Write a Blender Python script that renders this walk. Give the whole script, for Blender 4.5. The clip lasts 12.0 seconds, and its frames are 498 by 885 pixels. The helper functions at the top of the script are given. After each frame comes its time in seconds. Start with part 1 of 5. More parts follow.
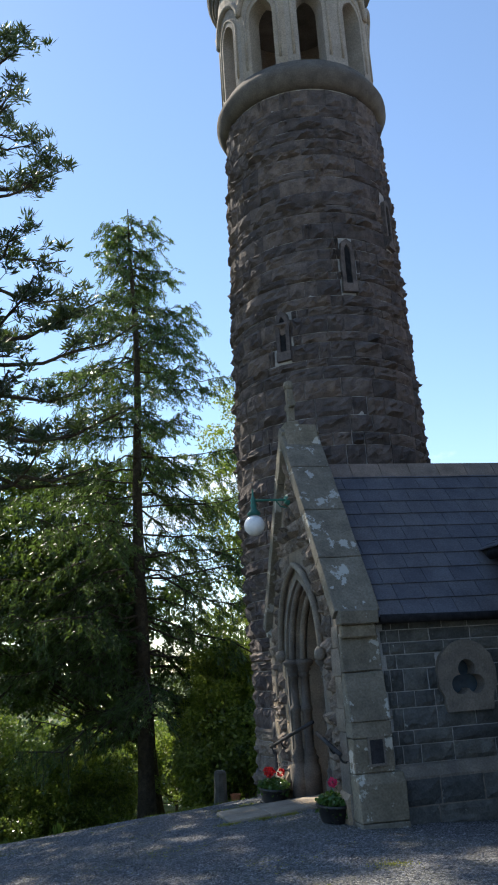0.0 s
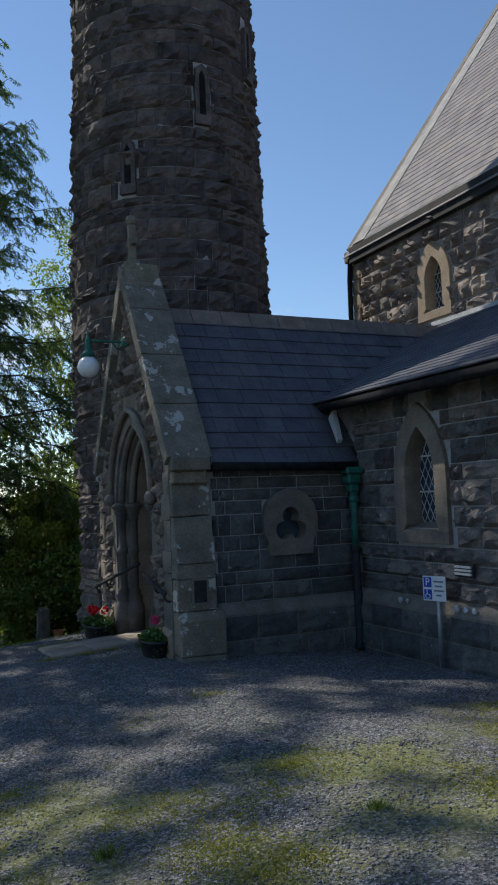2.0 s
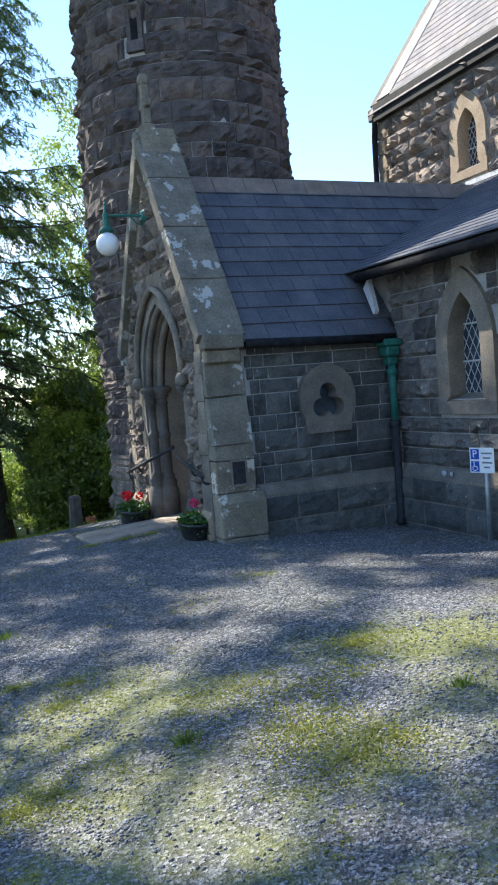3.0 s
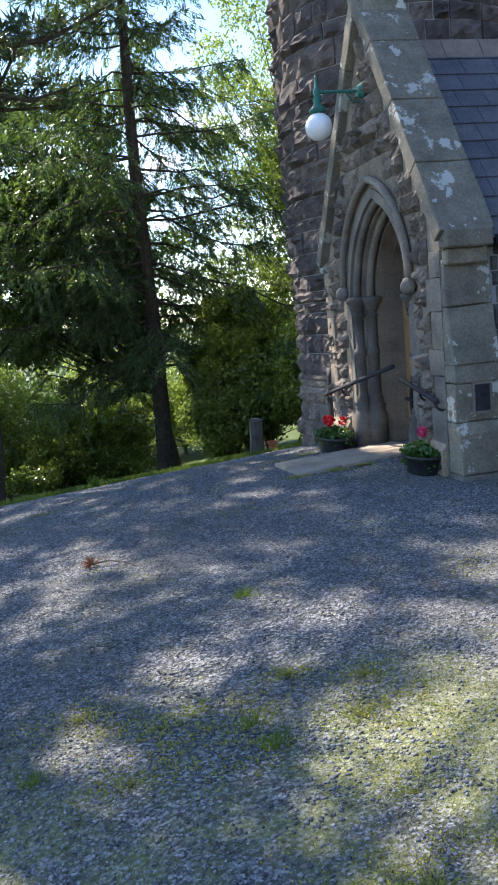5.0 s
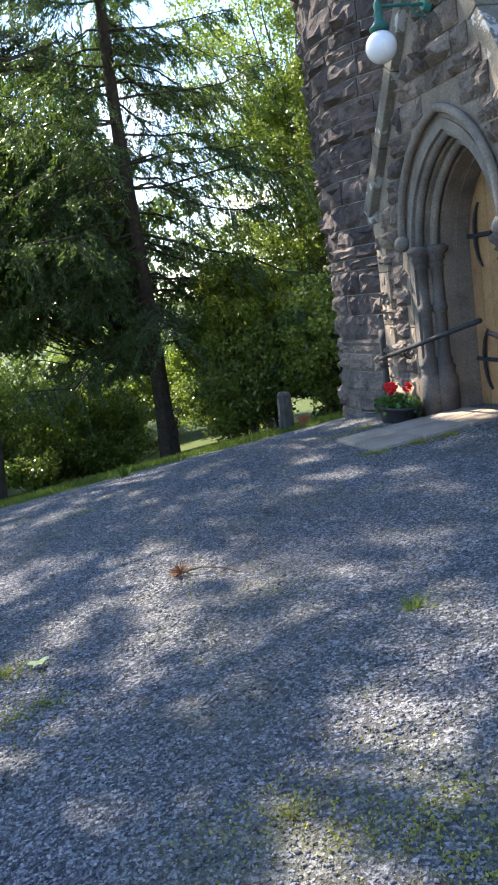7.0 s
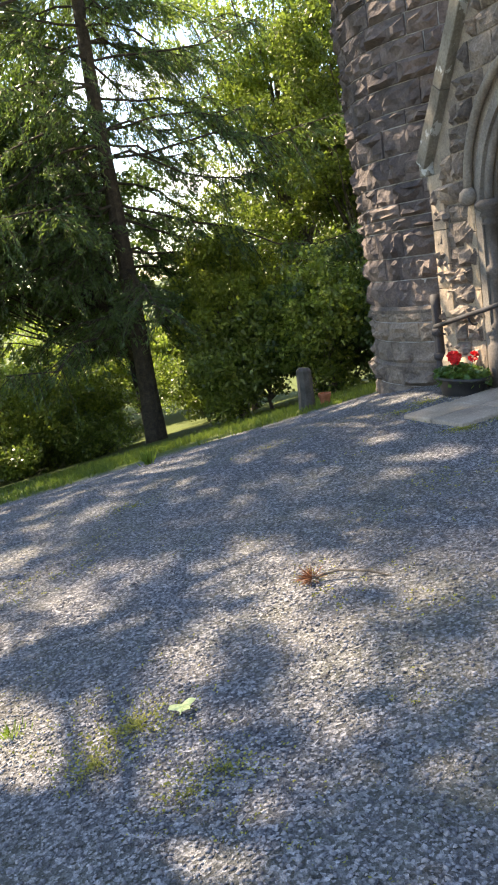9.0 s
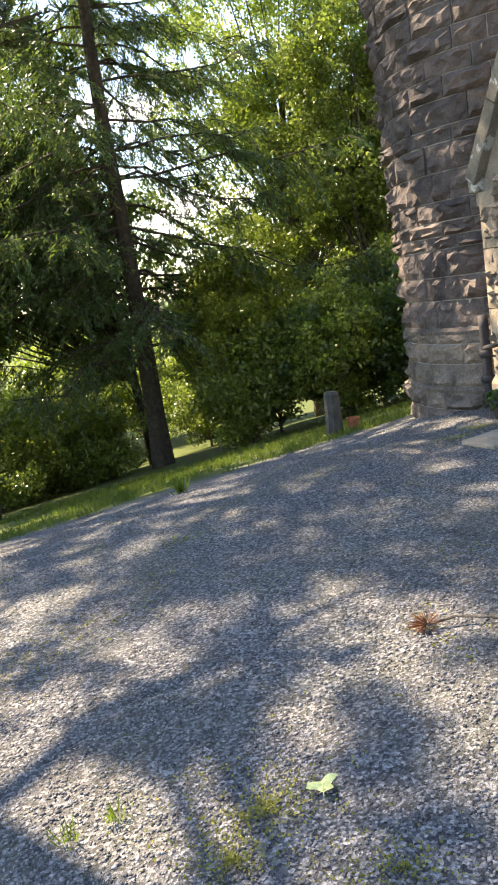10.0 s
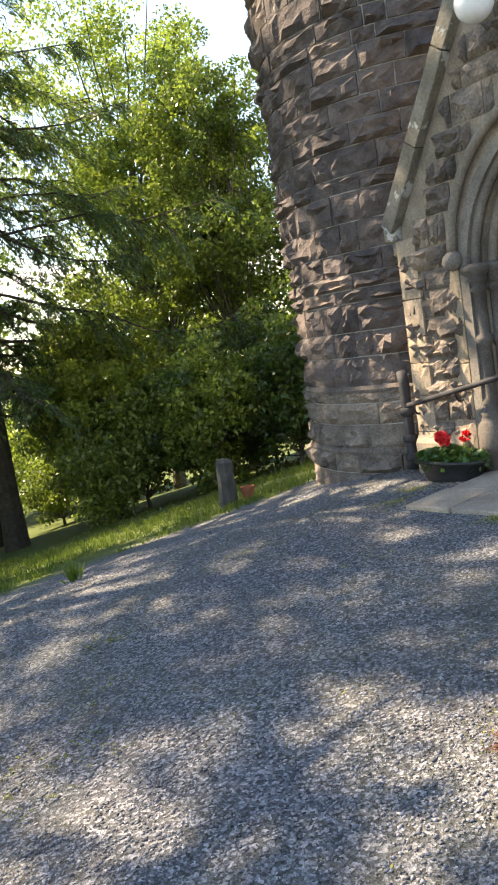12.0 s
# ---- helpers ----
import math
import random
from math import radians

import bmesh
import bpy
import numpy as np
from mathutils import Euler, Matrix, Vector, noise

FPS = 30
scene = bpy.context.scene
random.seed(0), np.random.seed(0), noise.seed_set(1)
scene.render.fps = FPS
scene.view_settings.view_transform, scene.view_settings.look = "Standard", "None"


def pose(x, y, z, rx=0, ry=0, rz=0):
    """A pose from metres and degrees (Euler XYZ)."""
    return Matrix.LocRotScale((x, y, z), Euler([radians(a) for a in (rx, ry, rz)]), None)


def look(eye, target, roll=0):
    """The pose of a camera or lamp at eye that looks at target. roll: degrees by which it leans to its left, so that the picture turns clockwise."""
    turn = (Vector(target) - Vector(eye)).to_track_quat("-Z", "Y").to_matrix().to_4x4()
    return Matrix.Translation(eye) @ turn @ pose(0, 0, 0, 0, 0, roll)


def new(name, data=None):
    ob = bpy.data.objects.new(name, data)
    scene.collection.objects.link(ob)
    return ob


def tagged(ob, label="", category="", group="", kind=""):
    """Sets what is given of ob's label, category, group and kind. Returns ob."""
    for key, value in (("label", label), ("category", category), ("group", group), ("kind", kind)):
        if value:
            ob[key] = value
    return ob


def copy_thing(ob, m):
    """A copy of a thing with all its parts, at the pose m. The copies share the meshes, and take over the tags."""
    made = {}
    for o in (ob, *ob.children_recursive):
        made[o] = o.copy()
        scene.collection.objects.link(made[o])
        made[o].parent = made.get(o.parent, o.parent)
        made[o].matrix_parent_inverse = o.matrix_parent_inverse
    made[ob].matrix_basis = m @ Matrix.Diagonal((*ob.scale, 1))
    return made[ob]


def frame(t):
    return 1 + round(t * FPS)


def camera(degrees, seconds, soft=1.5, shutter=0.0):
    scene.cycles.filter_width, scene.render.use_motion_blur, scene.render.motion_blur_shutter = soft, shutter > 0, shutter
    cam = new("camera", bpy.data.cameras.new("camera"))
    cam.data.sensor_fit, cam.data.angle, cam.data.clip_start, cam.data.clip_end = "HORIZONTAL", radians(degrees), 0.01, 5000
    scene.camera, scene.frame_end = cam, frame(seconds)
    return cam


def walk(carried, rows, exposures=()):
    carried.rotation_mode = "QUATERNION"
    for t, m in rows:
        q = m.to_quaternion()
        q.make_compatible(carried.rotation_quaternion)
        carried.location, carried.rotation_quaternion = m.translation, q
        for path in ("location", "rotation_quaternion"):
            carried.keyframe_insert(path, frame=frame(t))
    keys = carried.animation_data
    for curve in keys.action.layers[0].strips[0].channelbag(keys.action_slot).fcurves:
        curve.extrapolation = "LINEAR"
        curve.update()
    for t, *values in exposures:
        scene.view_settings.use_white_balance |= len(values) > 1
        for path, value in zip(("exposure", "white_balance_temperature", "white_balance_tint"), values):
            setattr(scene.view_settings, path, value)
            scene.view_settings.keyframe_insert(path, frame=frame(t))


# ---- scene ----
cam = camera(34.0, 12.0, soft=2.0)
PATH = [
    (0, (2.883, -0.202, 2.166), (3.338, 1.675, 2.687), -3.7),
    (0.5, (2.911, -0.129, 2.231), (3.455, 1.548, 3.175), -1.5),
    (1, (2.911, -0.129, 2.231), (3.482, 1.447, 3.322), -2.0),
    (1.5, (2.911, -0.129, 2.231), (3.561, 1.613, 2.967), -2.0),
    (2, (2.936, 0.056, 2.164), (3.771, 1.868, 2.302), -2.2),
    (2.5, (3.021, 0.265, 2.154), (3.907, 2.057, 2.105), -5.4),
    (3, (2.852, 0.472, 2.119), (3.642, 2.303, 1.974), -4.5),
    (3.5, (2.683, 0.789, 2.079), (3.419, 2.637, 1.875), -4.7),
    (3.7, (2.655, 0.942, 2.065), (3.349, 2.803, 1.824), -5.9),
    (5.3, (2.396, 2.054, 2.089), (2.828, 3.981, 1.777), -4.6),
    (5.5, (2.333, 2.146, 2.068), (2.79, 4.068, 1.755), -4.8),
    (6, (2.153, 2.475, 2.059), (2.69, 4.378, 1.76), -6.3),
    (6.5, (2.077, 2.844, 2.029), (2.618, 4.742, 1.707), -7.6),
    (7, (1.854, 3.15, 2.001), (2.358, 5.049, 1.63), -7.9),
    (7.2, (1.796, 3.256, 1.997), (2.299, 5.155, 1.62), -8.0),
    (8.8, (1.201, 4.205, 1.941), (1.819, 6.06, 1.521), -7.6),
    (9, (1.171, 4.31, 1.939), (1.779, 6.166, 1.511), -8.8),
    (9.5, (1.035, 4.624, 1.949), (1.641, 6.483, 1.528), -9.7),
    (10, (0.797, 4.893, 1.967), (1.448, 6.746, 1.59), -8.7),
    (10.5, (0.767, 5.204, 1.889), (1.519, 7.007, 1.46), -8.9),
    (11, (0.692, 5.498, 1.922), (1.5, 7.265, 1.449), -8.6),
    (11.5, (0.516, 5.803, 1.894), (1.426, 7.556, 1.58), -6.8),
    (12, (0.554, 6.089, 1.868), (1.596, 7.776, 1.608), -8.6),
]
walk(cam, [(t, look(eye, target, roll)) for t, eye, target, roll in PATH],
     [(0.0, 0.7, 6900, 9), (0.3, 0.0, 6400, 8), (1.1, 0.02, 6300, 8), (1.5, 0.28, 6600, 8), (2.0, -0.12, 6400, 8), (2.5, 0.7, 6700, 7), (3.0, 1.35, 6350, 8), (3.5, 1.3, 6300, 8),
      (5.5, 1.5, 6600, 13), (7.0, 1.7, 6750, 13), (9.0, 2.0, 8400, 15), (12.0, 1.96, 8800, 14)])

# ---------- light and sky ----------
SUN = Vector((-0.47, 0.88, 1.04)).normalized()
world = bpy.data.worlds.new("sky")
scene.world = world
world.use_nodes = True
wn, wl = world.node_tree.nodes, world.node_tree.links
sky = wn.new("ShaderNodeTexSky")
sky.sky_type, sky.sun_disc = "NISHITA", False
sky.sun_elevation = math.asin(SUN.z)
sky.sun_rotation = math.atan2(SUN.x, SUN.y)
sky.air_density, sky.dust_density, sky.ozone_density = 1.0, 0.08, 4.0
# thin white clouds low over the horizon
w_tc, w_map, w_noise, w_sep = (wn.new("ShaderNode" + k) for k in ("TexCoord", "Mapping", "TexNoise", "SeparateXYZ"))
w_map.inputs["Scale"].default_value = (1.0, 1.0, 2.6)
w_noise.inputs["Scale"].default_value, w_noise.inputs["Detail"].default_value, w_noise.inputs["Roughness"].default_value = 4.2, 8, 0.62
wl.new(w_tc.outputs["Generated"], w_map.inputs[0])
wl.new(w_map.outputs[0], w_noise.inputs["Vector"])
wl.new(w_tc.outputs["Generated"], w_sep.inputs[0])
w_shape, w_band = wn.new("ShaderNodeMapRange"), wn.new("ShaderNodeMapRange")
for n, lo, hi, src in ((w_shape, 0.5, 0.64, w_noise.outputs["Fac"]), (w_band, 0.34, 0.12, w_sep.outputs[2])):
    n.interpolation_type = "SMOOTHSTEP"
    n.inputs[1].default_value, n.inputs[2].default_value = lo, hi
    wl.new(src, n.inputs[0])
w_mul, w_mix = wn.new("ShaderNodeMath"), wn.new("ShaderNodeMix")
w_mul.operation, w_mix.data_type = "MULTIPLY", "RGBA"
wl.new(w_shape.outputs[0], w_mul.inputs[0])
wl.new(w_band.outputs[0], w_mul.inputs[1])
wl.new(w_mul.outputs[0], w_mix.inputs[0])
wl.new(sky.outputs[0], w_mix.inputs[6])
w_mix.inputs[7].default_value = (5.2, 5.4, 5.9, 1)
wl.new(w_mix.outputs[2], wn["Background"].inputs[0])
wn["Background"].inputs[1].default_value = 0.15
sun_data = bpy.data.lights.new("sun", "SUN")
sun_data.energy, sun_data.angle, sun_data.color = 4.6, radians(0.55), (1.0, 0.93, 0.82)
sun_lamp = new("sun", sun_data)
sun_lamp.matrix_world = look(SUN * 60, (0, 0, 0))


# ---------- materials ----------
def ramp(nt, fac, stops):
    n = nt.nodes.new("ShaderNodeValToRGB")
    el = n.color_ramp.elements
    while len(el) < len(stops):
        el.new(0.5)
    for e, (p, c) in zip(el, stops):
        e.position, e.color = p, (*c, 1) if len(c) == 3 else c
    nt.links.new(fac, n.inputs[0])
    return n.outputs[0]


def noise_tex(nt, scale, detail=6, rough=0.6, coords="Object", stretch=None):
    tc = nt.nodes.new("ShaderNodeTexCoord")
    n = nt.nodes.new("ShaderNodeTexNoise")
    n.inputs["Scale"].default_value, n.inputs["Detail"].default_value, n.inputs["Roughness"].default_value = scale, detail, rough
    src = nt.nodes.new("ShaderNodeNewGeometry").outputs["Position"] if coords == "World" else tc.outputs[coords]
    if stretch:
        m = nt.nodes.new("ShaderNodeMapping")
        m.inputs["Scale"].default_value = stretch
        nt.links.new(src, m.inputs[0])
        src = m.outputs[0]
    nt.links.new(src, n.inputs["Vector"])
    return n.outputs["Fac"]


def mix(nt, fac, a, b, kind="MIX"):
    n = nt.nodes.new("ShaderNodeMix")
    n.data_type, n.blend_type = "RGBA", kind
    for sock, v in ((0, fac), (6, a), (7, b)):
        if isinstance(v, (int, float)):
            n.inputs[sock].default_value = v
        elif isinstance(v, tuple):
            n.inputs[sock].default_value = (*v, 1)
        else:
            nt.links.new(v, n.inputs[sock])
    return n.outputs[2]


def bump(nt, height, strength, dist):
    b = nt.nodes.new("ShaderNodeBump")
    b.inputs["Strength"].default_value, b.inputs["Distance"].default_value = strength, dist
    nt.links.new(height, b.inputs["Height"])
    return b.outputs[0]


def blank(name, rough=0.9, metal=0.0, spec=0.3):
    m = bpy.data.materials.new(name)
    m.use_nodes = True
    b = m.node_tree.nodes["Principled BSDF"]
    b.inputs["Roughness"].default_value, b.inputs["Metallic"].default_value = rough, metal
    b.inputs["Specular IOR Level"].default_value = spec
    return m, m.node_tree, b


def mottled(name, dark, light, scale=8.0, fine=60.0, rough=0.9, relief=0.01, metal=0.0, spots=None, spot_scale=5.0,
            spot_at=0.62, vary=0.0, spec=0.3, coords="World", spot_edge=0.05):
    """A surface with coarse and fine variation, blotches such as lichen, and fine relief."""
    m, nt, b = blank(name, rough, metal, spec)
    coarse, grain = noise_tex(nt, scale, coords=coords), noise_tex(nt, fine, 3, coords=coords)
    col = ramp(nt, coarse, [(0.3, dark), (0.7, light)])
    col = mix(nt, 0.55, col, ramp(nt, grain, [(0.25, (0.25, 0.25, 0.25)), (0.75, (0.8, 0.8, 0.8))]), "OVERLAY")
    if spots:
        s = ramp(nt, noise_tex(nt, spot_scale, 5, 0.65, coords=coords), [(spot_at, (0, 0, 0)), (spot_at + spot_edge, (1, 1, 1))])
        col = mix(nt, s, col, spots)
    if vary:
        info = nt.nodes.new("ShaderNodeObjectInfo")
        isle = nt.nodes.new("ShaderNodeNewGeometry")
        add = nt.nodes.new("ShaderNodeMath")
        add.operation = "ADD"
        nt.links.new(info.outputs["Random"], add.inputs[0])
        nt.links.new(isle.outputs["Random Per Island"], add.inputs[1])
        fr = nt.nodes.new("ShaderNodeMath")
        fr.operation = "FRACT"
        nt.links.new(add.outputs[0], fr.inputs[0])
        lo, hi = 1 - vary, 1 + vary
        col = mix(nt, 1.0, col, ramp(nt, fr.outputs[0], [(0, (lo, lo, lo * 1.02)), (0.5, (1, 1, 1)), (1, (hi, hi * 0.95, hi * 0.88))]), "MULTIPLY")
    nt.links.new(col, b.inputs["Base Color"])
    if relief:
        h = nt.nodes.new("ShaderNodeMath")
        h.operation = "ADD"
        nt.links.new(coarse, h.inputs[0])
        nt.links.new(grain, h.inputs[1])
        nt.links.new(bump(nt, h.outputs[0], 0.7, relief), b.inputs["Normal"])
    return m


def leafy(name, dark, light, through_light=0.45, rough=0.34):
    m, nt, b = blank(name, rough, 0, 0.5 if rough < 0.5 else 0.2)
    isle = nt.nodes.new("ShaderNodeNewGeometry").outputs["Random Per Island"]
    half = tuple(0.62 * a + 0.38 * b for a, b in zip(dark, light))
    col = ramp(nt, isle, [(0.0, dark), (0.55, half), (1.0, tuple(1.25 * v for v in light))])
    col = mix(nt, 0.3, col, ramp(nt, noise_tex(nt, 0.7, 3, coords="World"), [(0.3, dark), (0.7, light)]))
    nt.links.new(col, b.inputs["Base Color"])
    t = nt.nodes.new("ShaderNodeBsdfTranslucent")
    nt.links.new(mix(nt, 0.45, col, (0.26, 0.4, 0.05), "MIX"), t.inputs[0])
    mx = nt.nodes.new("ShaderNodeMixShader")
    mx.inputs[0].default_value = through_light
    nt.links.new(b.outputs[0], mx.inputs[1])
    nt.links.new(t.outputs[0], mx.inputs[2])
    nt.links.new(mx.outputs[0], nt.nodes["Material Output"].inputs[0])
    return m


RUBBLE = mottled("dark_rubble_stone", (0.062, 0.053, 0.052), (0.16, 0.132, 0.122), 6, 45, 0.92, 0.022, vary=0.3)
RUBBLE_LICHEN = mottled("lichened_rubble_stone", (0.085, 0.08, 0.078), (0.2, 0.185, 0.172), 6, 45, 0.92, 0.02, vary=0.38, spots=(0.4, 0.4, 0.38), spot_scale=7, spot_at=0.645)
# brown rubble, lightened and warmed to carry the sun on tower base and gable
RUBBLE_SUNLIT = mottled("sunlit_brown_rubble_stone", (0.11, 0.092, 0.079), (0.265, 0.218, 0.178), 5, 40, 0.92, 0.02, vary=0.35)
COURSED = mottled("grey_coursed_stone", (0.055, 0.06, 0.06), (0.135, 0.14, 0.137), 6, 45, 0.92, 0.018, vary=0.3,
                  spots=(0.36, 0.38, 0.35), spot_scale=9, spot_at=0.66)
MORTAR = mottled("lime_mortar", (0.27, 0.26, 0.25), (0.46, 0.44, 0.42), 4, 80, 0.95, 0.006)
GREY_MORTAR = mottled("grey_mortar", (0.24, 0.236, 0.228), (0.4, 0.392, 0.38), 4, 80, 0.95, 0.006)
TAN_MORTAR = mottled("tan_render", (0.17, 0.14, 0.11), (0.33, 0.27, 0.205), 4, 60, 0.95, 0.008)
SANDSTONE = mottled("weathered_sandstone", (0.125, 0.112, 0.097), (0.27, 0.235, 0.192), 3, 50, 0.9, 0.006, vary=0.12,
                    spots=(0.14, 0.14, 0.125), spot_scale=4, spot_at=0.6, spot_edge=0.2)
PALE_STONE = mottled("pale_belfry_stone", (0.24, 0.21, 0.18), (0.34, 0.3, 0.26), 2.5, 40, 0.9, 0.006, vary=0.08)
TAN_STONE = mottled("tan_dressed_stone", (0.27, 0.21, 0.15), (0.4, 0.32, 0.235), 3, 50, 0.9, 0.005, vary=0.1)
COPING = mottled("lichened_coping_stone", (0.135, 0.122, 0.095), (0.25, 0.225, 0.178), 4, 40, 0.92, 0.01, vary=0.12,
                 spots=(0.47, 0.47, 0.43), spot_scale=4.3, spot_at=0.593, spot_edge=0.03)
SLATE = mottled("blue_grey_slate", (0.062, 0.066, 0.084), (0.115, 0.12, 0.14), 3, 50, 0.72, 0.004, vary=0.14, spec=0.25,
                spots=(0.3, 0.32, 0.31), spot_scale=14, spot_at=0.74)
SLATE_PALE = mottled("pale_grey_slate", (0.165, 0.155, 0.16), (0.27, 0.252, 0.255), 3, 50, 0.8, 0.004, vary=0.15, spec=0.3)
RIDGE = mottled("brown_ridge_tile", (0.14, 0.115, 0.1), (0.25, 0.2, 0.17), 4, 60, 0.85, 0.005, vary=0.1)
CORNICE = mottled("dark_weathered_moulding", (0.068, 0.06, 0.054), (0.155, 0.135, 0.116), 3, 50, 0.9, 0.006)
CHIPPING = mottled("stone_chipping", (0.085, 0.088, 0.098), (0.3, 0.303, 0.322), 9, 120, 0.9, 0, vary=0.5, spec=0.15,
                   spots=(0.06, 0.057, 0.057), spot_scale=2.2, spot_at=0.55, spot_edge=0.22)
SPIRE = mottled("brown_spire_stone", (0.1, 0.075, 0.066), (0.17, 0.134, 0.115), 2, 30, 0.9, 0.008)
TIMBER = mottled("dark_painted_timber", (0.02, 0.02, 0.022), (0.05, 0.048, 0.045), 4, 60, 0.7, 0.003)
DOOR = mottled("oiled_oak", (0.3, 0.17, 0.075), (0.46, 0.28, 0.13), 5, 70, 0.6, 0.004, vary=0.12)
GUTTER = mottled("matt_black_gutter", (0.012, 0.012, 0.014), (0.03, 0.03, 0.032), 12, 80, 0.95, 0.001, spec=0.05)
IRON = mottled("black_iron", (0.018, 0.018, 0.02), (0.05, 0.05, 0.055), 12, 80, 0.72, 0.002, 0.1)
GREEN_PAINT = mottled("green_painted_iron", (0.015, 0.09, 0.073), (0.038, 0.19, 0.152), 5, 60, 0.5, 0.002,
                      spots=(0.06, 0.05, 0.045), spot_scale=3, spot_at=0.66)
LEAD = mottled("pale_lead", (0.42, 0.43, 0.44), (0.6, 0.61, 0.62), 6, 50, 0.6, 0.003)
GLOBE = mottled("opal_glass", (0.78, 0.79, 0.8), (0.86, 0.87, 0.88), 3, 40, 0.25, 0, spec=0.5)
BLACK_PLASTIC = mottled("black_plastic", (0.015, 0.015, 0.016), (0.035, 0.035, 0.036), 8, 70, 0.45, 0.001)
GALVANISED = mottled("galvanised_steel", (0.28, 0.29, 0.3), (0.42, 0.43, 0.44), 20, 90, 0.45, 0.001, 0.6)
WHITE_SIGN = mottled("white_sign_face", (0.72, 0.74, 0.76), (0.8, 0.82, 0.84), 6, 60, 0.4, 0)
BLUE_SIGN = mottled("blue_sign_face", (0.01, 0.06, 0.36), (0.015, 0.08, 0.42), 6, 60, 0.4, 0)
GREY_INK = mottled("grey_lettering", (0.12, 0.13, 0.15), (0.2, 0.21, 0.23), 30, 90, 0.6, 0)
BARK = mottled("larch_bark", (0.032, 0.026, 0.02), (0.085, 0.068, 0.048), 9, 40, 0.95, 0.03)
BARK_PALE = mottled("grey_brown_bark", (0.06, 0.05, 0.04), (0.16, 0.135, 0.105), 9, 40, 0.95, 0.02)
PAVING = mottled("worn_paving_stone", (0.25, 0.205, 0.16), (0.42, 0.35, 0.275), 2.5, 60, 0.9, 0.004, vary=0.08)
POST_WOOD = mottled("weathered_grey_post", (0.05, 0.048, 0.043), (0.105, 0.1, 0.09), 8, 60, 0.9, 0.008)
LARCH_LEAF = leafy("larch_needles", (0.026, 0.058, 0.026), (0.095, 0.16, 0.06), 0.45)
PINE_LEAF = leafy("pine_needles", (0.015, 0.03, 0.02), (0.05, 0.075, 0.04), 0.2)
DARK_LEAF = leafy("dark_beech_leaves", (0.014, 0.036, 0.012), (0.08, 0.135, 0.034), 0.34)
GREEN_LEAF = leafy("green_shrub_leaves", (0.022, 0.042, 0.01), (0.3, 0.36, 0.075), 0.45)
# sunlight is put into this lighter leaf colour, for plants the sun lamp misses
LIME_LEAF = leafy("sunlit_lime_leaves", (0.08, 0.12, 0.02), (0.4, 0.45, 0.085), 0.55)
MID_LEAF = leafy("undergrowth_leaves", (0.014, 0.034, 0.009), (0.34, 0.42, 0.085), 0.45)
FAR_LEAF = leafy("far_woodland_leaves", (0.03, 0.05, 0.015), (0.09, 0.12, 0.035), 0.2)
GERANIUM_LEAF = leafy("geranium_leaves", (0.03, 0.09, 0.02), (0.09, 0.17, 0.04), 0.3)
RED_PETAL = mottled("red_petals", (0.55, 0.01, 0.015), (0.8, 0.03, 0.03), 20, 90, 0.6, 0)
PINK_PETAL = mottled("crimson_petals", (0.5, 0.02, 0.09), (0.7, 0.05, 0.15), 20, 90, 0.6, 0)
MOSS_BLADE = leafy("moss_blades", (0.17, 0.17, 0.045), (0.42, 0.38, 0.1), 0.25, 0.75)
GRASS_BLADE = leafy("grass_blades", (0.06, 0.11, 0.015), (0.2, 0.26, 0.05), 0.4, 0.75)
VERGE_BLADE = leafy("verge_blades", (0.045, 0.075, 0.015), (0.16, 0.2, 0.04), 0.3, 0.75)
DEAD_NEEDLE = mottled("rust_brown_needles", (0.14, 0.055, 0.025), (0.27, 0.12, 0.06), 20, 90, 0.8, 0)
PALE_LEAF = mottled("pale_green_leaf", (0.31, 0.4, 0.17), (0.44, 0.52, 0.27), 20, 90, 0.6, 0)
TERRACOTTA = mottled("terracotta", (0.3, 0.1, 0.05), (0.42, 0.16, 0.08), 9, 60, 0.85, 0.002)


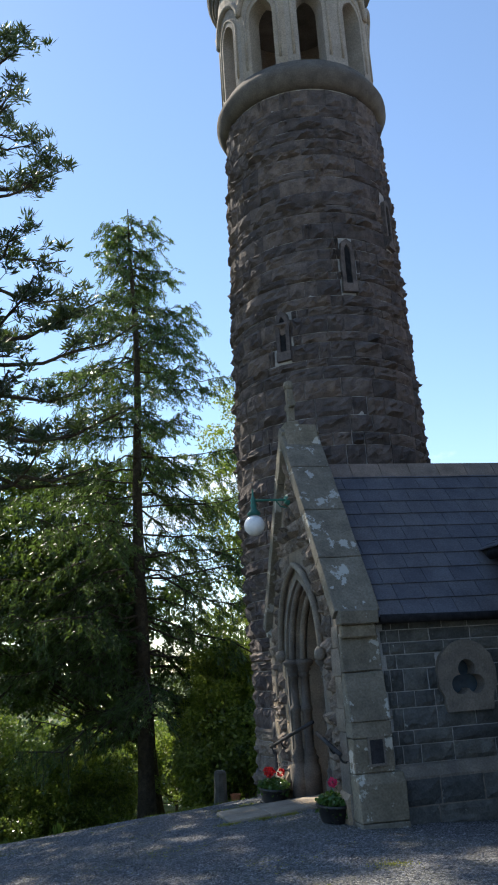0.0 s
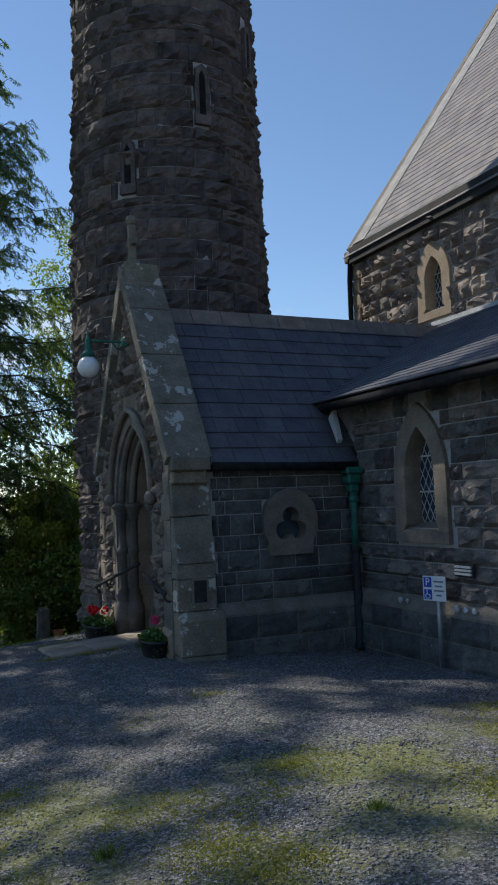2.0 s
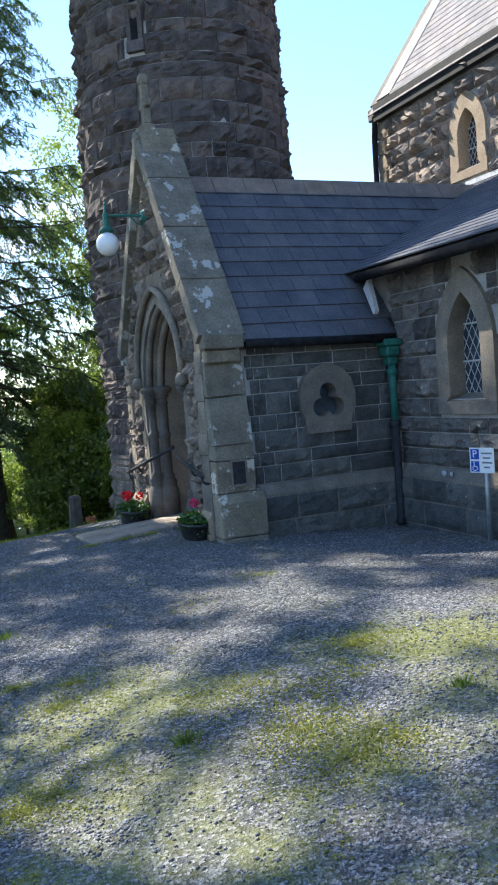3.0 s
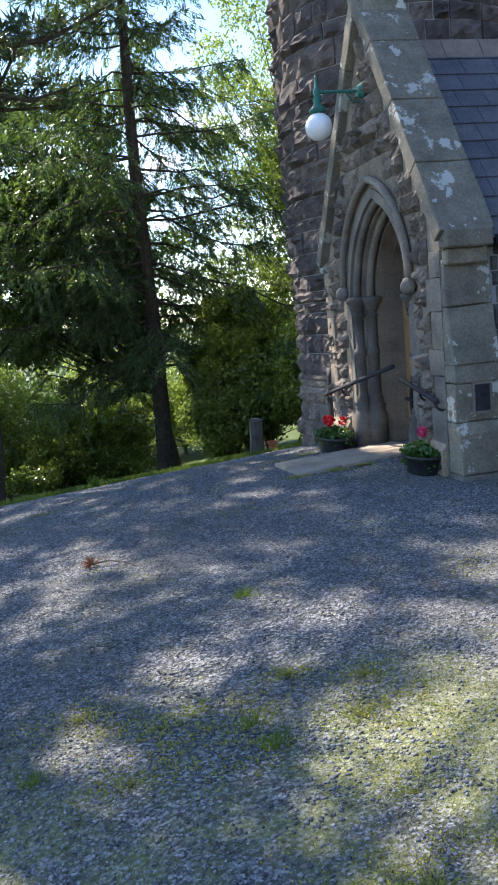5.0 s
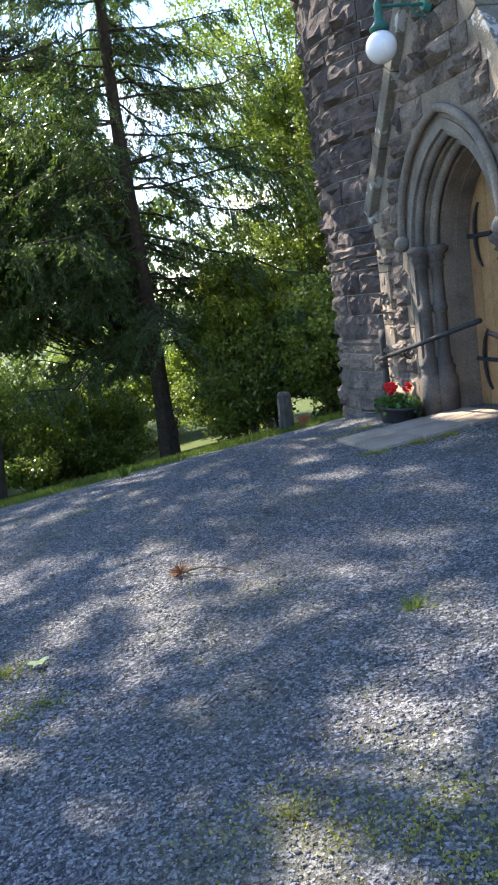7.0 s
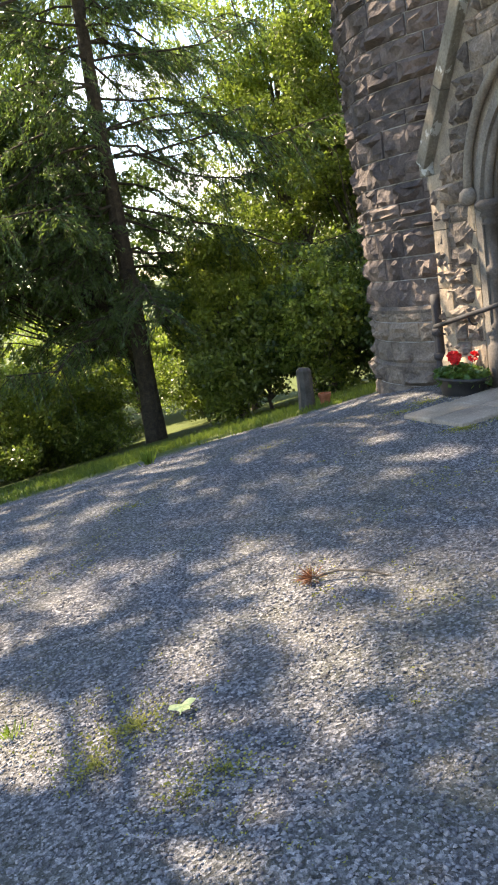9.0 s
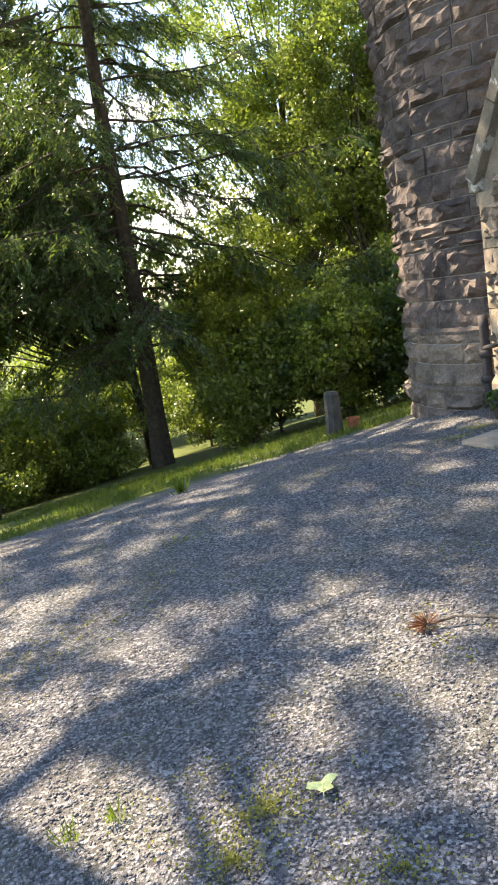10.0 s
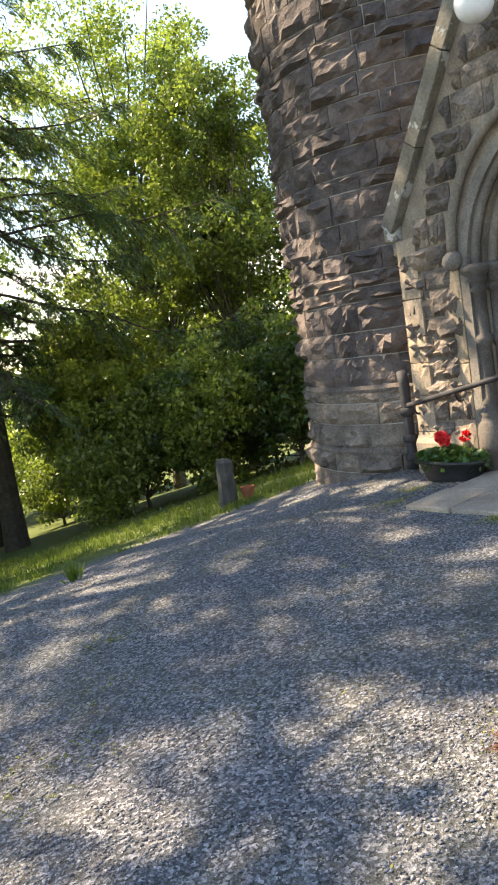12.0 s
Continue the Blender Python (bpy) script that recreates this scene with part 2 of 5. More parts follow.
def gravel_material():
    """Grey stone chippings with damp moss and thin grass in soft patches."""
    m, nt, b = blank("grey_gravel", 0.9, 0, 0.25)
    geo = nt.nodes.new("ShaderNodeNewGeometry")
    v = nt.nodes.new("ShaderNodeTexVoronoi")
    v.inputs["Scale"].default_value = 75
    nt.links.new(geo.outputs["Position"], v.inputs["Vector"])
    v2 = nt.nodes.new("ShaderNodeTexVoronoi")
    v2.inputs["Scale"].default_value = 150
    nt.links.new(geo.outputs["Position"], v2.inputs["Vector"])
    sep = nt.nodes.new("ShaderNodeSeparateColor")
    nt.links.new(v.outputs["Color"], sep.inputs[0])
    col = ramp(nt, sep.outputs[0], [(0.0, (0.035, 0.037, 0.042)), (0.6, (0.125, 0.13, 0.142)), (1.0, (0.34, 0.342, 0.36))])
    sep2 = nt.nodes.new("ShaderNodeSeparateColor")
    nt.links.new(v2.outputs["Color"], sep2.inputs[0])
    col = mix(nt, 0.5, col, ramp(nt, sep2.outputs[1], [(0, (0.15, 0.15, 0.15)), (1, (0.85, 0.84, 0.82))]), "OVERLAY")
    dirt = ramp(nt, noise_tex(nt, 0.9, 6, 0.6, "World"), [(0.42, (0, 0, 0)), (0.75, (0.6, 0.6, 0.6))])
    col = mix(nt, dirt, col, (0.1, 0.09, 0.075))
    moss_n = noise_tex(nt, 1.1, 8, 0.72, "World")
    moss = ramp(nt, moss_n, [(0.42, (0, 0, 0)), (0.58, (0.9, 0.9, 0.9))])
    # more growth on the trodden edge south of the yard, by the walls and along the verge
    xyz = nt.nodes.new("ShaderNodeSeparateXYZ")
    nt.links.new(geo.outputs["Position"], xyz.inputs[0])

    def band(sock, a, bb):
        r = nt.nodes.new("ShaderNodeMapRange")
        r.interpolation_type = "SMOOTHSTEP"
        r.inputs[1].default_value, r.inputs[2].default_value = a, bb
        nt.links.new(sock, r.inputs[0])
        return r.outputs[0]

    south, verge = band(xyz.outputs[1], 5.7, 4.0), band(xyz.outputs[1], 14.0, 14.8)
    amount = nt.nodes.new("ShaderNodeMath")
    amount.operation = "MULTIPLY_ADD"
    nt.links.new(south, amount.inputs[0])
    amount.inputs[1].default_value, amount.inputs[2].default_value = 0.6, 0.1
    mm = nt.nodes.new("ShaderNodeMath")
    mm.operation = "MULTIPLY"
    nt.links.new(moss, mm.inputs[0])
    nt.links.new(amount.outputs[0], mm.inputs[1])
    green = ramp(nt, noise_tex(nt, 30, 4, 0.6, "World"), [(0.3, (0.09, 0.115, 0.03)), (0.7, (0.31, 0.31, 0.085))])
    col = mix(nt, mm.outputs[0], col, green)
    lawn = ramp(nt, noise_tex(nt, 14, 5, 0.7, "World"), [(0.3, (0.045, 0.065, 0.018)), (0.7, (0.12, 0.155, 0.035))])
    col = mix(nt, verge, col, lawn)
    nt.links.new(col, b.inputs["Base Color"])
    h = mix(nt, 0.45, v.outputs["Distance"], v2.outputs["Distance"])
    nt.links.new(bump(nt, h, 1.0, 0.01), b.inputs["Normal"])
    return m


GRAVEL = gravel_material()


def glass_material():
    m, nt, b = blank("old_leaded_glass", 0.12, 0, 0.6)
    col = ramp(nt, noise_tex(nt, 5, 3, coords="World"), [(0.3, (0.02, 0.035, 0.05)), (0.7, (0.06, 0.085, 0.11))])
    nt.links.new(col, b.inputs["Base Color"])
    nt.links.new(bump(nt, noise_tex(nt, 14, 3, coords="World"), 0.4, 0.01), b.inputs["Normal"])
    return m


GLASS = glass_material()


# ---------- mesh helpers ----------
def finish(ob, material, smooth=False):
    ob.data.materials.append(material)
    if smooth:
        ob.data.polygons.foreach_set("use_smooth", [True] * len(ob.data.polygons))
    return ob


def part(name, bm, material, parent=None, label="", smooth=False):
    """Links a bmesh as one mesh object, under a thing where one is given."""
    bmesh.ops.recalc_face_normals(bm, faces=bm.faces)
    me = bpy.data.meshes.new(name)
    bm.to_mesh(me)
    bm.free()
    ob = finish(new(name, me), material, smooth)
    ob.parent = parent
    return tagged(ob, label)


def part_from(name, verts, faces, material, parent=None, label="", smooth=False):
    me = bpy.data.meshes.new(name)
    me.from_pydata(verts, [], faces)
    me.validate()
    ob = finish(new(name, me), material, smooth)
    ob.parent = parent
    return tagged(ob, label)


def thing(name, label, category, group="", kind=""):
    return tagged(new(name), label, category, group, kind)


def box(bm, x0, x1, y0, y1, z0, z1, bevel=0.0):
    r = bmesh.ops.create_cube(bm, size=1)
    vs = r["verts"]
    bmesh.ops.scale(bm, vec=(x1 - x0, y1 - y0, z1 - z0), verts=vs)
    bmesh.ops.translate(bm, vec=((x0 + x1) / 2, (y0 + y1) / 2, (z0 + z1) / 2), verts=vs)
    if bevel:
        es = list({e for v in vs for e in v.link_edges})
        bmesh.ops.bevel(bm, geom=es, offset=bevel, segments=1, affect="EDGES", profile=0.5)
    return vs


def roughen(bm, amount, cuts=3, scale=7.0):
    """Wears a cut stone: uneven faces and softened edges."""
    bmesh.ops.subdivide_edges(bm, edges=bm.edges[:], cuts=cuts, use_grid_fill=True)
    for v in bm.verts:
        v.co += amount * (noise.noise_vector(v.co * scale) + 0.5 * noise.noise_vector(v.co * scale * 3.1))
    return bm


def boxed(*a):
    bm = bmesh.new()
    box(bm, *a)
    return bm


def prism(bm, pts, depth):
    """Closes the outline pts (3D, in order) and its copy moved by depth into one solid."""
    d = Vector(depth)
    a = [bm.verts.new(p) for p in pts]
    b = [bm.verts.new(Vector(p) + d) for p in pts]
    bm.faces.new(a)
    bm.faces.new(b[::-1])
    n = len(pts)
    for i in range(n):
        bm.faces.new((a[i], b[i], b[(i + 1) % n], a[(i + 1) % n]))
    return bm


def lathe(bm, profile, cx, cy, n=48, cap=True):
    """Turns (radius, z) pairs round the upright through cx, cy."""
    rings = []
    for r, z in profile:
        rings.append([bm.verts.new((cx + r * math.cos(2 * math.pi * i / n), cy + r * math.sin(2 * math.pi * i / n), z)) for i in range(n)])
    for a, b in zip(rings, rings[1:]):
        for i in range(n):
            bm.faces.new((a[i], a[(i + 1) % n], b[(i + 1) % n], b[i]))
    if cap:
        bm.faces.new(rings[0][::-1])
        bm.faces.new(rings[-1])
    return bm


def tube(bm, pts, radii, n=8):
    """A round bar through pts with a radius at each."""
    pts = [Vector(p) for p in pts]
    rings, a = [], None
    for i, p in enumerate(pts):
        d = (pts[min(i + 1, len(pts) - 1)] - pts[max(i - 1, 0)]).normalized()
        a = (d.orthogonal() if a is None else a - d * a.dot(d)).normalized()
        b = d.cross(a)
        r = radii[i] if isinstance(radii, (list, tuple)) else radii
        rings.append([bm.verts.new(p + r * (math.cos(2 * math.pi * k / n) * a + math.sin(2 * math.pi * k / n) * b)) for k in range(n)])
    for u, v in zip(rings, rings[1:]):
        for k in range(n):
            bm.faces.new((u[k], u[(k + 1) % n], v[(k + 1) % n], v[k]))
    bm.faces.new(rings[0][::-1])
    bm.faces.new(rings[-1])
    return bm


def gothic(a, s, p, n=12):
    """Half a pointed arch: (offset, height) from the springing (a, s) to the apex (0, p)."""
    h = p - s
    k = (h * h - a * a) / (2 * a)
    r = a + k
    top = math.atan2(h, k)
    return [(r * math.cos(top * i / n) - k, s + r * math.sin(top * i / n)) for i in range(n + 1)]


def arch_outline(a, s, p, z0, n=12):
    """The whole opening, from its right foot over the apex to its left foot."""
    h = gothic(a, s, p, n)
    return [(a, z0)] + h + [(-u, z) for u, z in h[-2::-1]] + [(-a, z0)]


def arch_band(bm, inner, outer, place, depth):
    """A band between two outlines of equal count, made solid by depth."""
    d = Vector(depth)
    i0, o0 = [bm.verts.new(place(*q)) for q in inner], [bm.verts.new(place(*q)) for q in outer]
    i1, o1 = [bm.verts.new(Vector(place(*q)) + d) for q in inner], [bm.verts.new(Vector(place(*q)) + d) for q in outer]
    n = len(inner)
    for k in range(n - 1):
        for quad in ((i0[k], i0[k + 1], o0[k + 1], o0[k]), (i1[k], o1[k], o1[k + 1], i1[k + 1]),
                     (i0[k], i1[k], i1[k + 1], i0[k + 1]), (o0[k], o0[k + 1], o1[k + 1], o1[k])):
            bm.faces.new(quad)
    for k in (0, n - 1):
        bm.faces.new((i0[k], o0[k], o1[k], i1[k]))
    return bm


def ground_z(x, y):
    """The yard tilts up to the church; beyond the tower and beside the walls it falls away."""
    def soft(v, w):
        return w * math.log1p(math.exp(max(-30, min(30, v / w)))) if v / w < 30 else v
    z = 0.475 + 0.0711 * max(-12, min(x, 14)) - 0.044 * max(-10, min(y, 40))
    z -= 0.15 * min(soft(y - 11.85, 0.35), 20)
    z -= 0.14 * min(soft(x - 5.5, 0.3), 5) * max(0.0, min(1.0, (9.6 - y) / 1.2))
    return z


# ---------- ground ----------
def build_ground():
    def axis(lo, hi, fine_lo, fine_hi, step):
        out, v = [], fine_lo
        while v <= fine_hi:
            out.append(v)
            v += step
        s, v = step, fine_lo
        while v > lo:
            s *= 1.35
            v -= s
            out.insert(0, v)
        s, v = step, out[-1]
        while v < hi:
            s *= 1.35
            v += s
            out.append(v)
        return out
    xs, ys = axis(-900, 900, -3, 10, 0.14), axis(-900, 900, 1, 20, 0.14)
    verts = []
    for y in ys:
        for x in xs:
            n = noise.noise(Vector((x * 0.9, y * 0.9, 0))) * 0.018 + noise.noise(Vector((x * 4, y * 4, 3))) * 0.007
            verts.append((x, y, ground_z(x, y) + n))
    w = len(xs)
    faces = [(j * w + i, j * w + i + 1, (j + 1) * w + i + 1, (j + 1) * w + i) for j in range(len(ys) - 1) for i in range(w - 1)]
    tagged(part_from("ground", verts, faces, GRAVEL, smooth=True), "grey gravel yard with patches of moss and a grass verge", "ground", kind="structure")


build_ground()

# ---------- stones ----------
def stone_meshes(name, material, count, rough, seed, rim=0.13, mid=0.62):
    """Unit rock-faced stones: a ragged face that stands proud of a bedded edge."""
    rnd, out = random.Random(seed), []
    for k in range(count):
        nu, nv = 5, 4
        off = [[0.0] * (nu + 1) for _ in range(nv + 1)]
        tu, tv = rnd.uniform(-0.6, 0.6) * rough, rnd.uniform(-0.6, 0.6) * rough
        for j in range(nv + 1):
            for i in range(nu + 1):
                u, v = i / nu - 0.5, j / nv - 0.5
                edge = i in (0, nu) or j in (0, nv)
                off[j][i] = rim if edge else mid + rnd.uniform(-0.38, 0.38) * rough + tu * u + tv * v
        verts, faces = [], []
        for j in range(nv + 1):
            for i in range(nu + 1):
                u, v = i / nu - 0.5, j / nv - 0.5
                ju = 0 if i in (0, nu) else rnd.uniform(-0.06, 0.06)
                jv = 0 if j in (0, nv) else rnd.uniform(-0.08, 0.08)
                wob = rnd.uniform(-0.012, 0.012)
                verts.append((u + ju + wob, -off[j][i], v + jv + wob))
        w = nu + 1
        for j in range(nv):
            for i in range(nu):
                faces.append((j * w + i, j * w + i + 1, (j + 1) * w + i + 1, (j + 1) * w + i))
        ring = [i for i in range(w)] + [j * w + nu for j in range(1, nv + 1)] + [nv * w + i for i in range(nu - 1, -1, -1)] + [j * w for j in range(nv - 1, 0, -1)]
        base = len(verts)
        for i in ring:
            verts.append((verts[i][0], 0.1, verts[i][2]))
        n = len(ring)
        for i in range(n):
            faces.append((ring[i], base + i, base + (i + 1) % n, ring[(i + 1) % n]))
        me = bpy.data.meshes.new(name)
        me.from_pydata(verts, [], faces)
        me.materials.append(material)
        out.append(me)
    return out


def courses(u0, u1, v0, v1, h, w, seed, blocked=None):
    """Cells (u, v, width, height) of a coursed wall, with those that meet an opening cut back."""
    rnd, out, v = random.Random(seed), [], v0
    while v < v1 - 0.04:
        hh = min(rnd.uniform(*h), v1 - v)
        if v1 - v - hh < h[0] * 0.5:
            hh = v1 - v
        u = u0 - rnd.uniform(0, w[0]) * 0.7
        while u < u1 - 0.01:
            ww = rnd.uniform(*w)
            a, b = max(u, u0), min(u + ww, u1)
            u += ww
            if b - a < 0.05:
                continue
            todo = [(a, b)]
            while todo:
                p, q = todo.pop()
                inside = [blocked(x, z) for x in (p, (p + q) / 2, q) for z in (v + 0.02, v + hh / 2, v + hh - 0.02)] if blocked else [False]
                if not any(inside):
                    out.append(((p + q) / 2, v + hh / 2, q - p, hh))
                elif not all(inside) and q - p > 0.11:
                    todo += [(p, (p + q) / 2), ((p + q) / 2, q)]
        v += hh
    return out


def lay(cells, place, meshes, material, parent, proud, gap, seed, as_part=None, name="stone"):
    """Lays stones on a wall: those that as_part picks are objects of their own (300 at most), the rest one mesh."""
    rnd = random.Random(seed)
    near, vs, fs, n0 = 0, [], [], 0
    shapes = [(np.array([v.co[:] for v in m.vertices]), [tuple(p.vertices) for p in m.polygons]) for m in meshes]
    for u, v, w, h in cells:
        k = rnd.randrange(len(meshes))
        pr = rnd.uniform(*proud)
        m = place(u, v) @ Matrix.Diagonal((max(w - gap, 0.02), pr, max(h - gap, 0.02), 1))
        if as_part and near < 298 and as_part(u, v):
            ob = new(name, meshes[k])
            ob.parent = parent
            ob.matrix_basis = m
            near += 1
        else:
            co, faces = shapes[k]
            mm = np.array(m)
            vs.append(co @ mm[:3, :3].T + mm[:3, 3])
            fs += [tuple(i + n0 for i in f) for f in faces]
            n0 += len(co)
    if vs:
        ob = part_from("stonework", np.concatenate(vs).tolist(), fs, material, parent)
        tagged(ob, kind="stuff")


def west(x):
    """Places on a wall that faces -x: u runs along y."""
    return lambda u, v: Matrix(((0, 1, 0, x), (-1, 0, 0, u), (0, 0, 1, v), (0, 0, 0, 1)))


def south(y):
    """Places on a wall that faces -y: u runs along x."""
    return lambda u, v: Matrix(((1, 0, 0, u), (0, 1, 0, y), (0, 0, 1, v), (0, 0, 0, 1)))


ROCKY = stone_meshes("rubble_block", RUBBLE, 16, 1.15, 3)
ROCKY_LICHEN = stone_meshes("lichened_block", RUBBLE_LICHEN, 12, 0.95, 4)
# nave rubble made paler, so its colour holds part of the raking sun
RUBBLE_NAVE_SUN = mottled("sunlit_pale_rubble_stone", (0.15, 0.128, 0.115), (0.36, 0.305, 0.265), 5, 40, 0.92, 0.02, vary=0.35)
ROCKY_NAVE_SUN = stone_meshes("sunlit_pale_block", RUBBLE_NAVE_SUN, 12, 1.15, 6)
# lighter tan blocks whose colour includes sunlight falling on them
DRESSED_SUNLIT = stone_meshes("sunlit_tan_quoin", TAN_STONE, 6, 0.14, 10, 0.72, 0.92)
ROCKY_SUNLIT = stone_meshes("sunlit_brown_block", RUBBLE_SUNLIT, 12, 1.15, 5)
FLATTER = stone_meshes("coursed_block", COURSED, 12, 0.6, 7, 0.1, 0.66)
DRESSED = stone_meshes("dressed_block", SANDSTONE, 6, 0.12, 9, 0.72, 0.92)

# ---------- tower ----------
TX, TY = 7.50, 12.86


def tower_r(z):
    if z < 0.5:
        return 1.625
    if z < 1.15:
        return 1.6
    return 1.57 + 0.0195 * (min(z, 5.0) - 1.15) - 0.028 * max(0.0, z - 5.0)


def build_tower():
    tower = thing("round_tower", "round tower of dark rubble stone with arcaded belfry and conical spire", "tower")
    bm = lathe(bmesh.new(), [(1.6, -1.4), (1.6, 0.46), (1.574, 0.52), (1.574, 1.14), (1.545, 1.2), (1.619, 5.0), (1.424, 11.95)], TX, TY, 64)
    part("tower_wall", bm, MORTAR, tower, "lime-mortared core of the tower")
    for r, z in ((1.63, 0.46), (1.602, 1.1)):
        bm = lathe(bmesh.new(), [(r - 0.1, z), (r, z + 0.005), (r + 0.008, z + 0.04), (r - 0.02, z + 0.075), (r - 0.1, z + 0.085)], TX, TY, 72)
        roughen(bm, 0.006, 1)
        part("offset_course", bm, RUBBLE_SUNLIT, tower, "weathered offset course of the plinth")
    # string course under the belfry
    bm = lathe(bmesh.new(), [(1.407, 11.922), (1.52, 11.94), (1.585, 12.033), (1.641, 12.144), (1.641, 12.236), (1.595, 12.329), (1.529, 12.403), (1.501, 12.486), (1.313, 12.495)], TX, TY, 64)
    part("string_course", bm, CORNICE, tower, "rounded sandstone string course", True)
    # belfry drum with arched openings
    r0, r1 = 1.487, 1.17
    z0, z1, spring, apex, sill = 12.477, 14.937, 13.716, 14.031, 12.643
    mids = [radians(-96 + 36.0 * k) for k in range(10)]
    half = math.pi / 10
    for mid in mids:
        def at(u, z, r):
            g = mid + u
            return Vector((TX + r * math.cos(g), TY + r * math.sin(g), z))
        bm = bmesh.new()
        aw = 0.162
        arc = [(u * aw / 0.24, z) for u, z in gothic(0.24, spring, apex, 8)]
        left = [(-half, z0), (-aw, z0), (-aw, sill)] + [(-u, z) for u, z in arc] + [(0, z1), (-half, z1)]
        for sgn in (1, -1):
            pts = [(u * sgn, z) for u, z in left]
            fine = []
            for (u, z), (u2, z2) in zip(pts, pts[1:] + pts[:1]):
                fine.append((u, z))
                if abs(u2 - u) > 0.12:
                    fine.append(((u + u2) / 2, (z + z2) / 2))
            f0, f1 = [bm.verts.new(at(u, z, r0)) for u, z in fine], [bm.verts.new(at(u, z, r1)) for u, z in fine]
            bm.faces.new(f0)
            bm.faces.new(f1[::-1])
            for i in range(len(fine)):
                j = (i + 1) % len(fine)
                bm.faces.new((f0[i], f1[i], f1[j], f0[j]))
        bmesh.ops.remove_doubles(bm, verts=bm.verts, dist=0.001)
        bay = part("belfry_bay", bm, PALE_STONE, tower, "pale dressed stone with a pointed opening")
        # sill, hood and engaged shaft of the bay
        bm = bmesh.new()
        pts = [(half * math.cos(g), 13.92 + 0.5 * math.sin(g)) for g in [math.pi / 2 * i / 8 for i in range(9)]]
        path = [at(u, z, 1.506) for u, z in pts] + [at(-u, z, 1.506) for u, z in pts[-2::-1]]
        tube(bm, path, 0.062, 6)
        part("hood_mould", bm, PALE_STONE, bay, "", True)
        rim = [(u * 1.42, z + 0.12 * (z - spring) / (apex - spring)) for u, z in arc]
        rim = [(aw * 1.42, sill)] + rim
        bm = tube(bmesh.new(), [at(u, z, 1.482) for u, z in rim] + [at(-u, z, 1.482) for u, z in rim[-2::-1]], 0.03, 6)
        part("arch_roll", bm, PALE_STONE, bay, "", True)
    bm = lathe(bmesh.new(), [(1.144, 12.532), (1.144, 12.579), (0.094, 12.606)], TX, TY, 32)
    part("belfry_floor", bm, MORTAR, tower)
    # cornice and spire
    bm = lathe(bmesh.new(), [(1.36, 14.9), (1.501, 14.909), (1.538, 14.956), (1.548, 15.03), (1.585, 15.048), (1.604, 15.122), (1.651, 15.159), (1.688, 15.242), (1.688, 15.326), (1.632, 15.372), (1.407, 15.492), (1.219, 15.64), (1.126, 15.649)], TX, TY, 112)
    part("cornice", bm, CORNICE, tower, "projecting round moulded cornice of dark stone")
    def sr(z):
        return 1.205 - 0.195 * (z - 16.42)
    prof = [(sr(15.6), 15.6), (sr(17.42), 17.42)]
    for za, zb in ((17.44, 17.56), (18.04, 18.14), (18.4, 18.52)):
        prof += [(sr(za) + 0.01, za), (sr(za) + 0.055, za + 0.03), (sr(zb) + 0.055, zb - 0.03), (sr(zb) + 0.01, zb), (sr(zb + 0.02), zb + 0.02)]
    prof += [(sr(20.2), 20.2), (sr(22.1), 22.1), (0.08, 22.14), (0.15, 22.22), (0.15, 22.3), (0.08, 22.4), (0.03, 22.46)]
    part("spire", lathe(bmesh.new(), prof, TX, TY, 64), SPIRE, tower, "brown stone cone with raised bands", False)
    bm = bmesh.new()
    tube(bm, [(TX, TY, 22.4), (TX, TY, 23.55)], 0.022, 6)
    for g in (-0.34, -0.34 + math.pi / 2):
        c, s = math.cos(g), math.sin(g)
        tube(bm, [(TX - 0.24 * c, TY - 0.24 * s, 23.2), (TX + 0.24 * c, TY + 0.24 * s, 23.2)], 0.018, 6)
        for k in (-1, 1):
            tube(bm, [(TX + k * 0.05 * c, TY + k * 0.05 * s, 22.95), (TX + k * 0.17 * c, TY + k * 0.17 * s, 23.05), (TX + k * 0.13 * c, TY + k * 0.13 * s, 23.36)], 0.012, 5)
    part("finial_cross", bm, IRON, tower, "small iron cross on the spire")
    # slit windows
    slits = [(-88.3, 8.43, 0.72), (-131.4, 7.29, 0.62), (-47.0, 9.5, 0.72)]
    for g, zc, hh in slits:
        g = radians(g)
        r = tower_r(zc)
        c, s = math.cos(g), math.sin(g)
        def sp(u, d, z):
            return Vector((TX + (r + d) * c - u * s, TY + (r + d) * s + u * c, z))
        bm = bmesh.new()
        oa = [(0.115, zc - hh / 2 - 0.04)] + [(0.125, zc + 0.1), (0.095, zc + hh / 2 + 0.02), (0, zc + hh / 2 + 0.09)]
        outer = oa + [(-u, z) for u, z in oa[-2::-1]]
        ia = [(0.055, zc - hh / 2), (0.055, zc + 0.1), (0.05, zc + hh / 2 - 0.1), (0, zc + hh / 2)]
        inner = ia + [(-u, z) for u, z in ia[-2::-1]]
        arch_band(bm, inner, outer, lambda u, z: sp(u, 0.04, z), sp(0, -0.25, zc) - sp(0, 0.04, zc))
        prism(bm, [sp(0.13, 0.06, zc - hh / 2 - 0.16), sp(-0.13, 0.06, zc - hh / 2 - 0.16), sp(-0.13, 0.04, zc - hh / 2), sp(0.13, 0.04, zc - hh / 2)], sp(0, -0.25, zc) - sp(0, 0.04, zc))
        w = part("slit_window", bm, RUBBLE, tower, "narrow slit window in a dressed stone surround")
